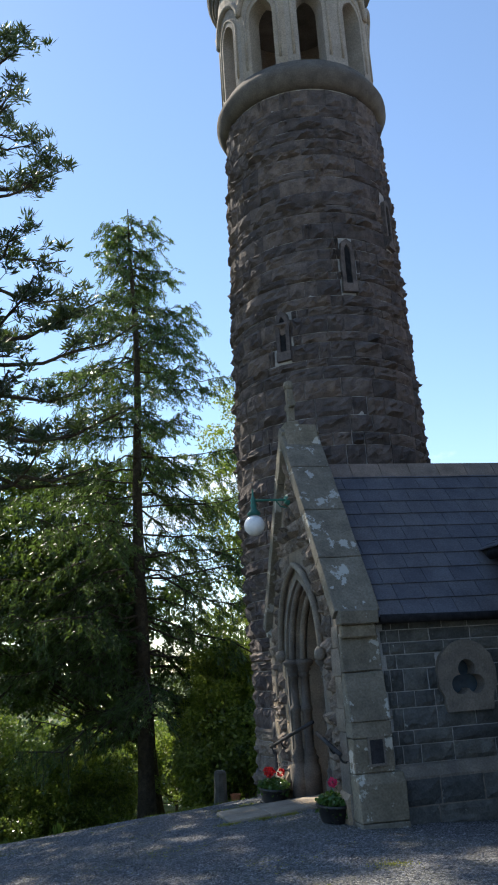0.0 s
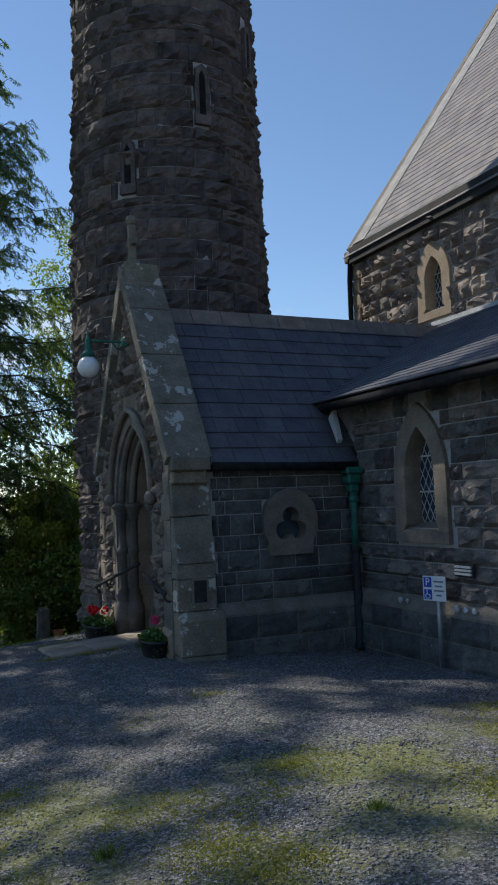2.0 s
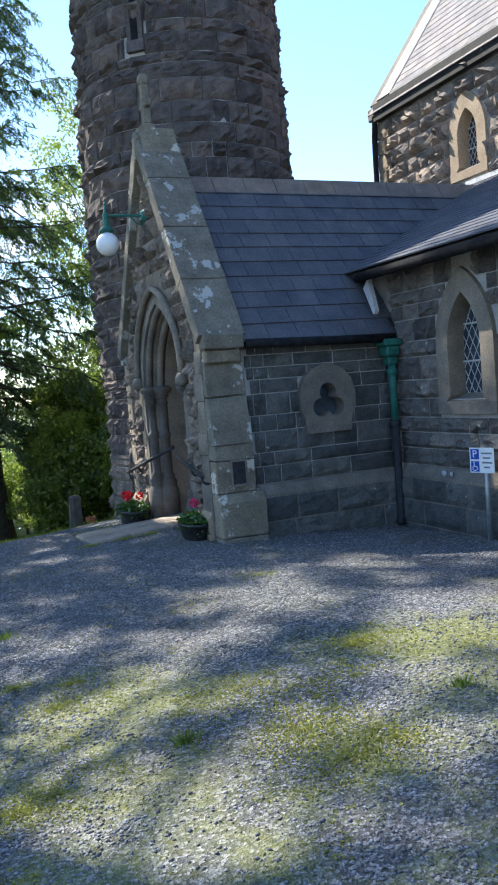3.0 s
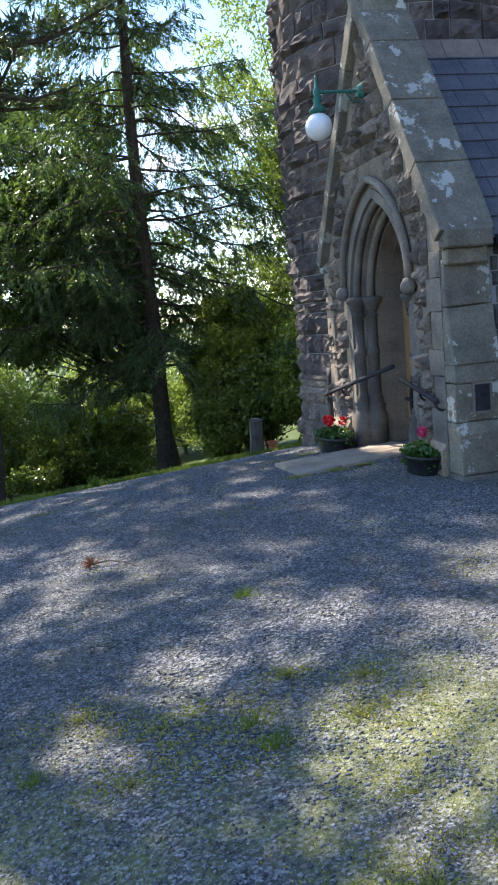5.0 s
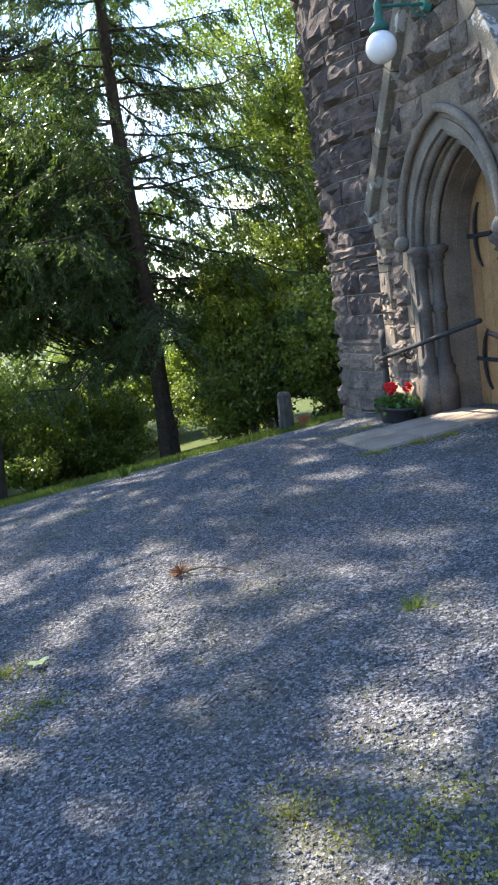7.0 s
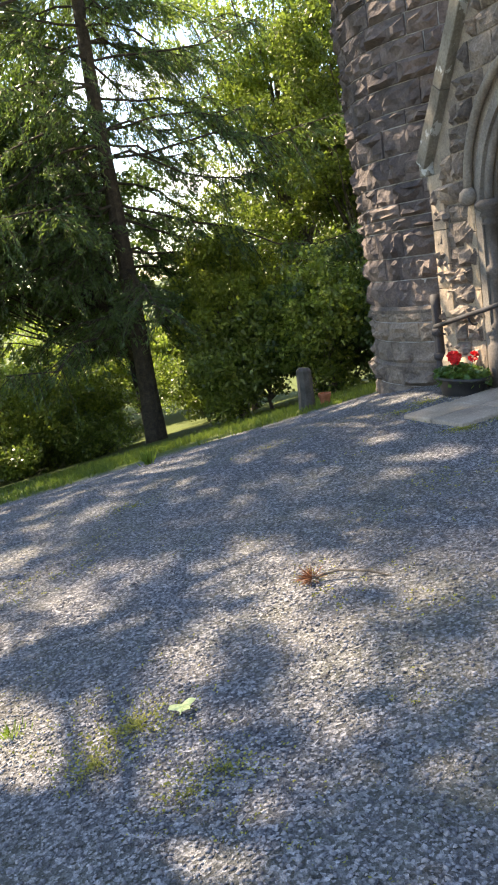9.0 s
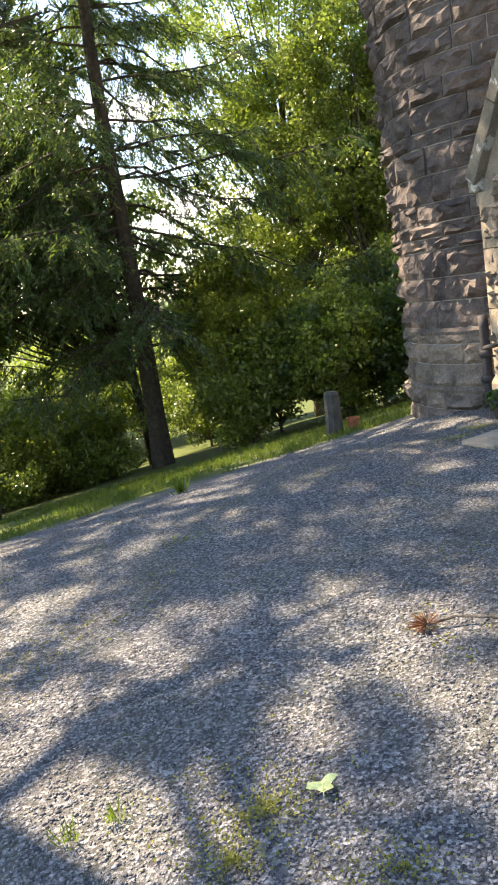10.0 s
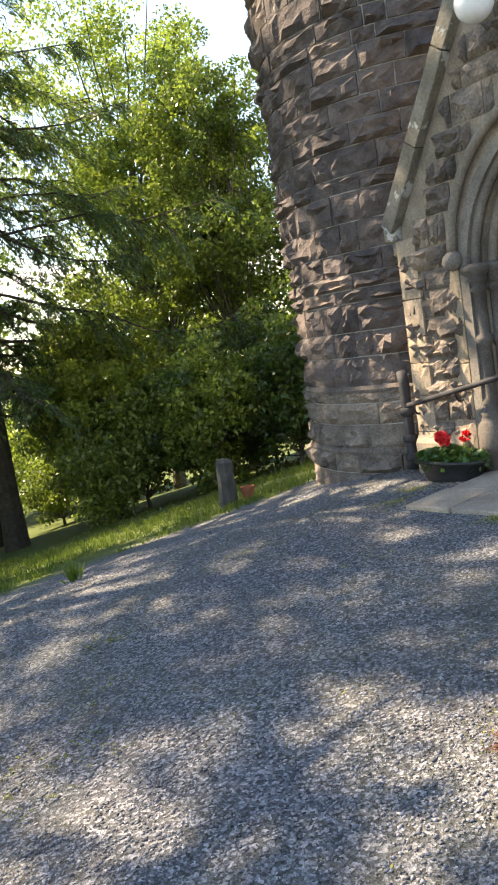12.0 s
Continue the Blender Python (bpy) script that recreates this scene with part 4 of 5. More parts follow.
def build_church():
    church = thing("church", "stone church aisle and tall nave with slate roofs", "church")
    aisle_l = [(7.28, 1.82, 2.35, 2.88, 0.26), (2.6, 1.82, 2.35, 2.88, 0.26), (-1.8, 1.82, 2.35, 2.88, 0.26)]
    nave_l = [(10.55, 5.15, 5.6, 5.98, 0.22), (6.2, 5.15, 5.6, 5.98, 0.22), (1.8, 5.15, 5.6, 5.98, 0.22)]
    wall_with_lights(church, "aisle_wall", AX, -8, 12.9, -0.6, 3.3, aisle_l)
    wall_with_lights(church, "nave_wall", NX, -8, NEND, -0.6, 6.9, nave_l)
    for y, z0, sp, ap, a in aisle_l:
        lancet(church, AX, y, z0, sp, ap, a, 0.2, SANDSTONE)
    for y, z0, sp, ap, a in nave_l:
        lancet(church, NX, y, z0, sp, ap, a, 0.2, TAN_STONE)
    # end walls
    rise = 1.4
    mid = NX + 4.6
    pts = [(NX, -1.5), (NX, 6.9), (mid, 6.9 + 4.6 * rise), (mid + 4.6, 6.9), (mid + 4.6, -1.5)]
    for y in (NEND - 0.4, -8):
        part("end_wall", prism(bmesh.new(), [Vector((x, y, z)) for x, z in pts], (0, 0.4, 0)), MORTAR, church)
    part("far_wall", boxed(mid + 4.2, mid + 4.6, -7.6, NEND - 0.4, -1.5, 6.9), MORTAR, church)
    pts = [(AX + 0.4, -1.5), (AX + 0.4, 3.3), (NX, 4.7), (NX, -1.5)]
    for y in (-8, 12.5):
        part("end_wall", prism(bmesh.new(), [Vector((x, y, z)) for x, z in pts], (0, 0.4, 0)), MORTAR, church)
    # aisle roof
    ex, ez, tx, tz = 8.02, 3.32, NX, 4.82
    pts = [(ex, ez), (tx, tz), (tx, tz - 0.1), (ex + 0.03, ez - 0.11)]
    part("aisle_roof_deck", prism(bmesh.new(), [Vector((x, -8, z)) for x, z in pts], (0, 20.9, 0)), TIMBER, church)
    rnd = random.Random(12)
    me = slate_mesh("aisle_slate", SLATE)
    ang = math.atan2(tz - ez, tx - ex)
    rows, ln = 24, math.hypot(tx - ex, tz - ez)
    def slates(rows, ln, ang, ox, oz, y0, y1, me, mat, name, size, near):
        vs, fs, n0, count = [], [], 0, 0
        unit = np.array([v.co[:] for v in me.vertices])
        polys = [tuple(p.vertices) for p in me.polygons]
        for r in range(rows):
            y = y0 - (size / 2 if r % 2 else 0)
            d = ln * (r + 0.5) / rows
            while y < y1:
                w = size * rnd.uniform(0.93, 1.07)
                a, b = max(y, y0), min(y + w, y1)
                y += w
                if b - a < 0.05:
                    continue
                m = Matrix.Translation((ox + d * math.cos(ang), (a + b) / 2, oz + d * math.sin(ang) + 0.016)) @ Matrix.Rotation(-ang + 0.05 + rnd.uniform(-0.01, 0.01), 4, "Y") @ Matrix.Diagonal((ln / rows * 1.12, b - a - 0.006, 1, 1))
                if near(a, r) and count < 298:
                    ob = new("slate", me)
                    ob.parent, ob.matrix_basis = church, m
                    count += 1
                else:
                    mm = np.array(m)
                    vs.append(unit @ mm[:3, :3].T + mm[:3, 3])
                    fs.extend(tuple(i + n0 for i in f) for f in polys)
                    n0 += len(unit)
        tagged(part_from(name, np.concatenate(vs).tolist(), fs, mat, church), kind="stuff")
    slates(rows, ln + 0.05, ang, ex - 0.04, ez, -8, 10.9, me, SLATE, "aisle_slates", 0.3, lambda y, r: y > 5.6)
    part("flashing", boxed(NX - 0.09, NX - 0.04, -8, 10.6, tz - 0.06, tz + 0.07), LEAD, church, "pale lead flashing along the wall")
    part("aisle_gutter", tube(bmesh.new(), [(ex - 0.06, 8.75, ez - 0.08), (ex - 0.06, -8, ez - 0.08)], 0.055, 10), GUTTER, church, "black cast-iron gutter", True)
    # nave roof
    nx0, nz0 = NX + 0.04, 6.86
    nl = math.hypot(mid - nx0, (mid - nx0) * rise)
    na = math.atan(rise)
    for s in (1, -1):
        f = lambda x: mid - s * (mid - x)
        pts = [(f(nx0), nz0), (mid, nz0 + (mid - nx0) * rise), (mid, nz0 + (mid - nx0) * rise - 0.2), (f(nx0 + 0.12), nz0 - 0.06)]
        part("nave_roof_deck", prism(bmesh.new(), [Vector((x, -8.2, z)) for x, z in pts], (0, 8.2 + 13.0, 0)), TIMBER, church)
    me2 = slate_mesh("nave_slate", SLATE_PALE)
    slates(46, nl, na, nx0 - 0.2, nz0 - 0.24, -8, 13.02, me2, SLATE_PALE, "nave_slates", 0.26, lambda y, r: y > 8.4 and r < 14)
    # verge coping of the nave
    bm = bmesh.new()
    nrm = Vector((-rise, 0, 1)).normalized()
    a, b = Vector((nx0 + 0.02, 13.0, nz0 - 0.02)), Vector((mid, 13.0, nz0 + (mid - nx0) * rise))
    prism(bm, [a + nrm * 0.06, b + nrm * 0.06, b - nrm * 0.16, a - nrm * 0.12], (0, 0.2, 0))
    part("verge_coping", bm, SANDSTONE, church, "brown stone verge coping")
    bm = bmesh.new()
    box(bm, NX - 0.06, NX + 0.3, 12.9, 13.19, 6.58, 6.8, 0.02)
    box(bm, NX - 0.03, NX + 0.3, 12.9, 13.1, 6.38, 6.58, 0.02)
    part("kneeler", bm, SANDSTONE, church)
    # board made deep and dark so that it also stands for the soffit shadow
    part("eaves_board", boxed(NX - 0.14, NX - 0.02, -8, 12.88, 6.5, 6.79), TIMBER, church, "dark painted eaves board, deepened to stand for the soffit shadow")
    part("nave_downpipe", tube(bmesh.new(), [(NX - 0.1, 12.9, 6.6), (NX - 0.1, 12.95, 6.2), (NX - 0.1, 12.98, 4.6)], 0.05, 8), GUTTER, church)
    # plinth of the aisle
    bm = prism(bmesh.new(), [Vector((x, -8, z)) for x, z in ((AX, 1.04), (AX - 0.03, 1.02), (AX - 0.1, 0.92), (AX - 0.1, -0.3), (AX, -0.3))], (0, 16.5, 0))
    part("plinth", bm, SANDSTONE, church, "splayed stone plinth")

    def block(lights, bd):
        def f(y, z):
            for yc, z0, sp, ap, a in lights:
                if abs(y - yc) < a + bd and z0 - bd < z < ap + bd * 1.3:
                    u = abs(y - yc)
                    if z < sp:
                        return True
                    g = gothic(a + bd, sp, ap + bd * 1.3, 8)
                    for (p, za), (q, zb) in zip(g, g[1:]):
                        if za <= z <= zb and u < p + (q - p) * (z - za) / (zb - za):
                            return True
            return False
        return f
    cells = courses(-8, 8.6, 1.04, 3.3, (0.14, 0.28), (0.25, 0.6), 41, block(aisle_l, 0.19))
    lay(cells, west(AX), ROCKY_LICHEN, RUBBLE_LICHEN, church, (0.045, 0.1), 0.013, 42, lambda u, v: u > 5.2)
    cells = courses(-8, 8.5, -0.1, 0.9, (0.22, 0.3), (0.4, 0.8), 43)
    lay(cells, west(AX - 0.1), FLATTER, COURSED, church, (0.03, 0.05), 0.014, 44)
    cells = courses(-8, NEND - 0.25, 4.85, 6.75, (0.2, 0.34), (0.28, 0.62), 45, block(nave_l, 0.19))
    lay(cells, west(NX), ROCKY_NAVE_SUN, RUBBLE_NAVE_SUN, church, (0.06, 0.16), 0.03, 46, lambda u, v: u > 8)
    z, k = 4.5, 0
    while z < 6.3:
        h, w = (0.3, 0.26)[k % 2], (0.34, 0.22)[k % 2]
        ob = new("quoin", DRESSED_SUNLIT[k % 6])
        ob.parent, ob.matrix_basis = church, west(NX + 0.01)(NEND - w / 2, z + h / 2) @ Matrix.Diagonal((w - 0.01, 0.08, h - 0.01, 1))
        z, k = z + h, k + 1


build_church()
# ---------- trees ----------
def leaf_part(name, c, d, n, length, width, material, parent, label=""):
    """Leaves as one mesh: c centres, d ways along the leaf, n ways across, all (N, 3)."""
    d = d / np.linalg.norm(d, axis=1, keepdims=True)
    n = np.cross(d, n)
    n = n / (np.linalg.norm(n, axis=1, keepdims=True) + 1e-9)
    L, W = np.broadcast_to(length, len(c))[:, None], np.broadcast_to(width, len(c))[:, None]
    v = np.stack([c - d * L / 2, c + n * W / 2 - d * L * 0.05, c + d * L / 2, c - n * W / 2 - d * L * 0.05], 1).reshape(-1, 3)
    me = bpy.data.meshes.new(name)
    k = len(c)
    me.vertices.add(4 * k)
    me.vertices.foreach_set("co", v.astype(np.float32).ravel())
    me.loops.add(4 * k)
    me.loops.foreach_set("vertex_index", np.arange(4 * k, dtype=np.int32))
    me.polygons.add(k)
    me.polygons.foreach_set("loop_start", np.arange(0, 4 * k, 4, dtype=np.int32))
    me.update(calc_edges=True)
    ob = finish(new(name, me), material)
    ob.parent = parent
    return tagged(ob, label)


def wiggle(a, b, n, amount, rnd, sag=0.0):
    """Points of a crooked limb from a to b."""
    a, b = Vector(a), Vector(b)
    out = []
    for i in range(n + 1):
        f = i / n
        p = a.lerp(b, f)
        w = math.sin(math.pi * f)
        out.append(p + Vector((rnd.uniform(-1, 1), rnd.uniform(-1, 1), rnd.uniform(-0.6, 0.6))) * amount * w - Vector((0, 0, sag * w)))
    return out


def broadleaf(name, label, x, y, height, radius, bole, leaves, size, material, bark, seed, squash=1.0, thick=0.16, clumps=60, lean=(0, 0), spread=0.5, ragged=0.6, low=0.12, side=(0, 0)):
    rnd, rs = random.Random(seed), np.random.RandomState(seed)
    z0 = ground_z(x, y) - 0.05
    tree = thing(name, label, "tree" if height > 4 else "shrub")
    tree.location = (x, y, z0)
    top = Vector((lean[0], lean[1], height * 0.7))
    bm = bmesh.new()
    stem = wiggle((0, 0, 0), top, 7, 0.12, rnd)
    tube(bm, stem, [thick * (1 - 0.85 * i / 7) * (1.35 if i == 0 else 1) for i in range(8)], 9)
    part("trunk", bm, bark, tree)
    cz, rz = bole + (height - bole) / 2, (height - bole) / 2
    centres, bm = [], bmesh.new()
    for k in range(clumps):
        while True:
            p = Vector((rnd.uniform(-1, 1), rnd.uniform(-1, 1), rnd.uniform(-1, 1)))
            if 0.25 < p.length < 1:
                break
        p *= 0.74 + ragged * noise.noise(p * 1.9 + Vector((seed, 0, 0))) + rnd.uniform(-0.05, 0.12)
        taper = 1 - 0.35 * max(0, p.z) * squash
        c = Vector((p.x * radius * taper + lean[0] * 0.6 + side[0], p.y * radius * taper + lean[1] * 0.6 + side[1], cz + p.z * rz))
        centres.append(c)
        if k % 4 == 0 or k < 16:
            f = min(0.9, max(low, (c.z - 0.25 * height) / height))
            s = Vector(stem[0]).lerp(top, f)
            tube(bm, wiggle(s, c, 4, 0.12, rnd, 0.1), [thick * 0.42 * (1 - f * 0.6), thick * 0.3, thick * 0.2, thick * 0.12, thick * 0.05], 5)
    part("bough", bm, bark, tree)
    cen = np.array([c[:] for c in centres])
    size_k = rs.uniform(0.6, 1.4, clumps)
    pick = rs.choice(clumps, leaves, p=size_k ** 2 / (size_k ** 2).sum())
    g = rs.normal(size=(leaves, 3))
    g /= np.linalg.norm(g, axis=1, keepdims=True)
    g *= rs.uniform(0.15, 1.0, (leaves, 1)) ** 0.45
    pts = cen[pick] + g * (spread * size_k[pick][:, None]) * np.array([1.0, 1.0, 0.7])
    d = rs.normal(size=(leaves, 3)) * 0.8 + np.array([0, 0, -0.45]) + g * 0.4
    nn = rs.normal(size=(leaves, 3)) * 0.6 + np.array([0, 0, 1.0])
    leaf_part("crown", pts, d, nn, rs.uniform(0.75, 1.3, leaves) * size, rs.uniform(0.75, 1.3, leaves) * size * 0.62, material, tree)
    return tree


def larch(x, y, height, seed):
    rnd, rs = random.Random(seed), np.random.RandomState(seed)
    z0 = ground_z(x, y) - 0.1
    tree = thing("larch_tree", "tall larch with drooping feathery branches and dark trunk", "tree")
    tree.location = (x, y, z0)
    bm = bmesh.new()
    n = 14
    axis = [Vector((0.1 * math.sin(i * 0.8) * i / n, 0, height * i / n)) for i in range(n + 1)]
    tube(bm, axis, [0.3 if i == 0 else 0.235 * (1 - i / n) ** 0.8 + 0.012 for i in range(n + 1)], 10)
    part("trunk", bm, BARK, tree)
    c, d, bm = [], [], bmesh.new()
    z = 3.0
    while z < height - 0.3:
        f = z / height
        count = 3 if f < 0.7 else 4
        full = (1 - f) ** 0.75 * 6.2 + 0.35
        for k in range(count):
            g = rnd.uniform(-0.9, math.pi + 0.9) if rnd.random() < 0.68 else rnd.uniform(0, 2 * math.pi)   # fewer boughs over the open yard
            ln = full * rnd.uniform(0.35, 1.2) * (0.7 if f < 0.3 else 1)
            droop = rnd.uniform(0.15, 0.85) * ln * (1.15 - f)
            cg, sg = math.cos(g), math.sin(g)
            pts = []
            for i in range(7):
                q = i / 6
                pts.append(Vector((cg * ln * q, sg * ln * q, z + 0.1 * ln * q - droop * q ** 1.4 + 0.4 * droop * max(0, q - 0.65) / 0.35 + rnd.uniform(-0.16, 0.16) * (q > 0))))
            tube(bm, pts, [0.042 * (1 - f * 0.7) * (1 - 0.85 * i / 6) + 0.005 for i in range(7)], 5)
            twigs = int(6 + ln * 8.5)
            for t in range(twigs):
                q = rnd.uniform(0.18, 1.0)
                i = min(5, int(q * 6))
                p = pts[i].lerp(pts[i + 1], q * 6 - i)
                side = rnd.choice((-1, 1))
                tl = rnd.uniform(0.4, 1.1) * (0.55 + 0.22 * ln) * (1.1 - 0.6 * q)
                way = Vector((cg * 0.55 - sg * side * 0.75, sg * 0.55 + cg * side * 0.75, rnd.uniform(-1.25, -0.2)))
                end = p + way * tl
                tube(bm, [p, p.lerp(end, 0.5) + Vector((0, 0, 0.05)), end], [0.012, 0.008, 0.003], 3)
                m = int(12 + tl * 30)
                for j in range(m):
                    w = rnd.uniform(0.05, 1)
                    c.append(p.lerp(end, w)[:])
                    d.append((way + Vector((rnd.gauss(0, 0.8), rnd.gauss(0, 0.8), rnd.gauss(-0.25, 0.6))))[:])
        z += rnd.uniform(0.24, 0.5)
    part("bough", bm, BARK, tree)
    c, d = np.array(c), np.array(d)
    c += rs.normal(size=c.shape) * 0.04
    k = len(c)
    leaf_part("crown", c, d, rs.normal(size=(k, 3)), rs.uniform(0.09, 0.2, k), rs.uniform(0.022, 0.04, k), LARCH_LEAF, tree)
    return tree


def pine(x, y, height, bole, radius, seed):
    rnd, rs = random.Random(seed), np.random.RandomState(seed)
    tree = thing("pine_tree", "tall dark pine with tufted needle clusters", "tree", "pines beside the yard")
    tree.location = (x, y, ground_z(x, y) - 0.1)
    bm = bmesh.new()
    n = 12
    tube(bm, [Vector((0.25 * math.sin(i * 0.6), 0.15 * math.cos(i), height * i / n)) for i in range(n + 1)], [0.36 * (1 - i / n) ** 0.8 + 0.02 for i in range(n + 1)], 10)
    part("trunk", bm, BARK, tree)
    tips, bm = [], bmesh.new()
    z = bole
    while z < height:
        f = (z - bole) / (height - bole)
        full = radius * (0.65 + 0.5 * math.sin(math.pi * min(1, f * 1.1 + 0.12))) * (1 - 0.62 * f)
        for k in range(3):
            g = rnd.uniform(0, 6.283)
            ln = full * rnd.uniform(0.6, 1.12)
            end = Vector((math.cos(g) * ln, math.sin(g) * ln, z + rnd.uniform(0.0, 0.3) * ln))
            pts = wiggle((0, 0, z), end, 5, 0.14, rnd, 0.12 * ln)
            tube(bm, pts, [0.07 * (1 - 0.6 * f) * (1 - 0.8 * i / 5) + 0.008 for i in range(6)], 5)
            for t in range(int(5 + ln * 3.2)):
                q = rnd.uniform(0.3, 1.0)
                i = min(4, int(q * 5))
                p = pts[i].lerp(pts[i + 1], q * 5 - i)
                e = p + Vector((math.cos(g) * 0.35 + rnd.gauss(0, 0.26), math.sin(g) * 0.35 + rnd.gauss(0, 0.26), rnd.uniform(0.0, 0.42)))
                tube(bm, [p, e], [0.014, 0.006], 3)
                tips.append(e[:])
        z += rnd.uniform(0.38, 0.7)
    part("bough", bm, BARK, tree)
    tips = np.array(tips)
    per = 30
    c = np.repeat(tips, per, 0)
    d = rs.normal(size=c.shape)
    d /= np.linalg.norm(d, axis=1, keepdims=True)
    d[:, 2] = np.abs(d[:, 2]) * 0.8 + 0.1
    k = len(c)
    L = rs.uniform(0.16, 0.32, k)
    c = c + d * L[:, None] * 0.55 + rs.normal(size=c.shape) * 0.06
    leaf_part("crown", c, d, rs.normal(size=(k, 3)), L, rs.uniform(0.035, 0.06, k), PINE_LEAF, tree)
    return tree


tall_larch = larch(5.2, 23.8, 18.9, 3)
for px, py, turn in ((-2.6, 37.0, 130),):
    copy_thing(tall_larch, pose(px, py, ground_z(px, py) - 0.1, 0, 0, turn))
scots = pine(0.8, 19.5, 20.4, 7.5, 4.3, 4)
for px, py, turn in ((-3.0, 22.5, 70), (-2.6, 13.5, 160)):
    copy_thing(scots, pose(px, py, ground_z(px, py) - 0.1, 0, 0, turn))
BEECH = "dark broad beech tree with low sweeping foliage"
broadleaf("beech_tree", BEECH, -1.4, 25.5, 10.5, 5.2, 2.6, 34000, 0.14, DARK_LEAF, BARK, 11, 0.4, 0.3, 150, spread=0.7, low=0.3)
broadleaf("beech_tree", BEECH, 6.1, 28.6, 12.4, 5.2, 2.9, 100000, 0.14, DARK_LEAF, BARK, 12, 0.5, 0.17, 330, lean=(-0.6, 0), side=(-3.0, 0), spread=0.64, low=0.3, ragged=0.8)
broadleaf("birch_tree", "tall leafy green tree behind the tower", 11.3, 23.4, 10.9, 3.5, 0.8, 66000, 0.11, GREEN_LEAF, BARK_PALE, 13, 0.9, 0.12, 260, spread=0.46, ragged=0.8)
broadleaf("birch_tree", "tall leafy green tree behind the tower", 8.9, 26.8, 5.8, 2.3, 0.5, 30000, 0.11, GREEN_LEAF, BARK_PALE, 16, 0.8, 0.11, 170, spread=0.42)
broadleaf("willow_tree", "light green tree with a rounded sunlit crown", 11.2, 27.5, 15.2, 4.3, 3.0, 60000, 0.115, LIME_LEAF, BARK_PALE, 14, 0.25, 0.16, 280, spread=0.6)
# lime leaves here brighten a shaded tree as sunshine would
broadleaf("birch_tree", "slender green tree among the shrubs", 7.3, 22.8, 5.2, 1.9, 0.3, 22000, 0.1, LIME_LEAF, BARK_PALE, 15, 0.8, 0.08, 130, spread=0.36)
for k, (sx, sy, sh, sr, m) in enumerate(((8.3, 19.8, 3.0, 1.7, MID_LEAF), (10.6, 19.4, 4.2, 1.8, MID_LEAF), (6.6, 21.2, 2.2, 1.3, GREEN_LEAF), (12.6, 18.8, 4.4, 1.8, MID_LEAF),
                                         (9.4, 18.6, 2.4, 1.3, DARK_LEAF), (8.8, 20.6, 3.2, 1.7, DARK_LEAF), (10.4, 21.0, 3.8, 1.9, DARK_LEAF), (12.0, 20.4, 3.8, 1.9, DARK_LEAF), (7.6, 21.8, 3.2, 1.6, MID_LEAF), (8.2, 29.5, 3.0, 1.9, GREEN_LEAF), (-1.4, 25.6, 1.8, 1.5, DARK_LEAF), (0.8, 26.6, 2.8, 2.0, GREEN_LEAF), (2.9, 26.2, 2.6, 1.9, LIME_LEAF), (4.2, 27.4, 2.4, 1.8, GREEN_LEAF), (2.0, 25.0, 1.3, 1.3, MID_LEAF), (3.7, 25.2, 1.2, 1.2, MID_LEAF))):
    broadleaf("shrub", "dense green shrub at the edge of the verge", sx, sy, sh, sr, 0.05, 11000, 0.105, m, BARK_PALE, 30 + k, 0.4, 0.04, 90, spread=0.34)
# the bushes' sunlit look is partly painted, through the lime leaf colour
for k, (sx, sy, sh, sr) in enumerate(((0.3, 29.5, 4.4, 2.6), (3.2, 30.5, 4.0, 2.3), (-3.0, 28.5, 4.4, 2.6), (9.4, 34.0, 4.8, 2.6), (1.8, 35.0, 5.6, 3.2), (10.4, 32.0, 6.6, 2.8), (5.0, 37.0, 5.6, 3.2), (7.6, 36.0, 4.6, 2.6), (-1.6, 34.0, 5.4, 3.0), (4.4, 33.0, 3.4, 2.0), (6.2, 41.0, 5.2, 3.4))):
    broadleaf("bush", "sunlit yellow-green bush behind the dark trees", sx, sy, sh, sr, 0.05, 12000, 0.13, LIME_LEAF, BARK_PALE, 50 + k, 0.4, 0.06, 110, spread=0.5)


def far_wood():
    """Woods round the place, well behind the trees."""
    rs = np.random.RandomState(77)
    c = []
    for k in range(130):
        g = rs.uniform(0, 2 * math.pi)
        r = rs.uniform(48, 75)
        x, y = 5 + r * math.cos(g), 10 + r * math.sin(g)
        h = rs.uniform(7, 12)
        p = rs.normal(size=(560, 3)) * np.array([2.6, 2.6, h * 0.26]) + np.array([x, y, ground_z(x, y) + h * 0.5])
        c.append(p)
    c = np.concatenate(c)
    n = len(c)
    ob = leaf_part("far_woods", c, rs.normal(size=(n, 3)), rs.normal(size=(n, 3)), rs.uniform(0.35, 0.7, n), rs.uniform(0.28, 0.55, n), FAR_LEAF, None)
    tagged(ob, "distant green woodland around the churchyard", "woods", kind="stuff")


far_wood()

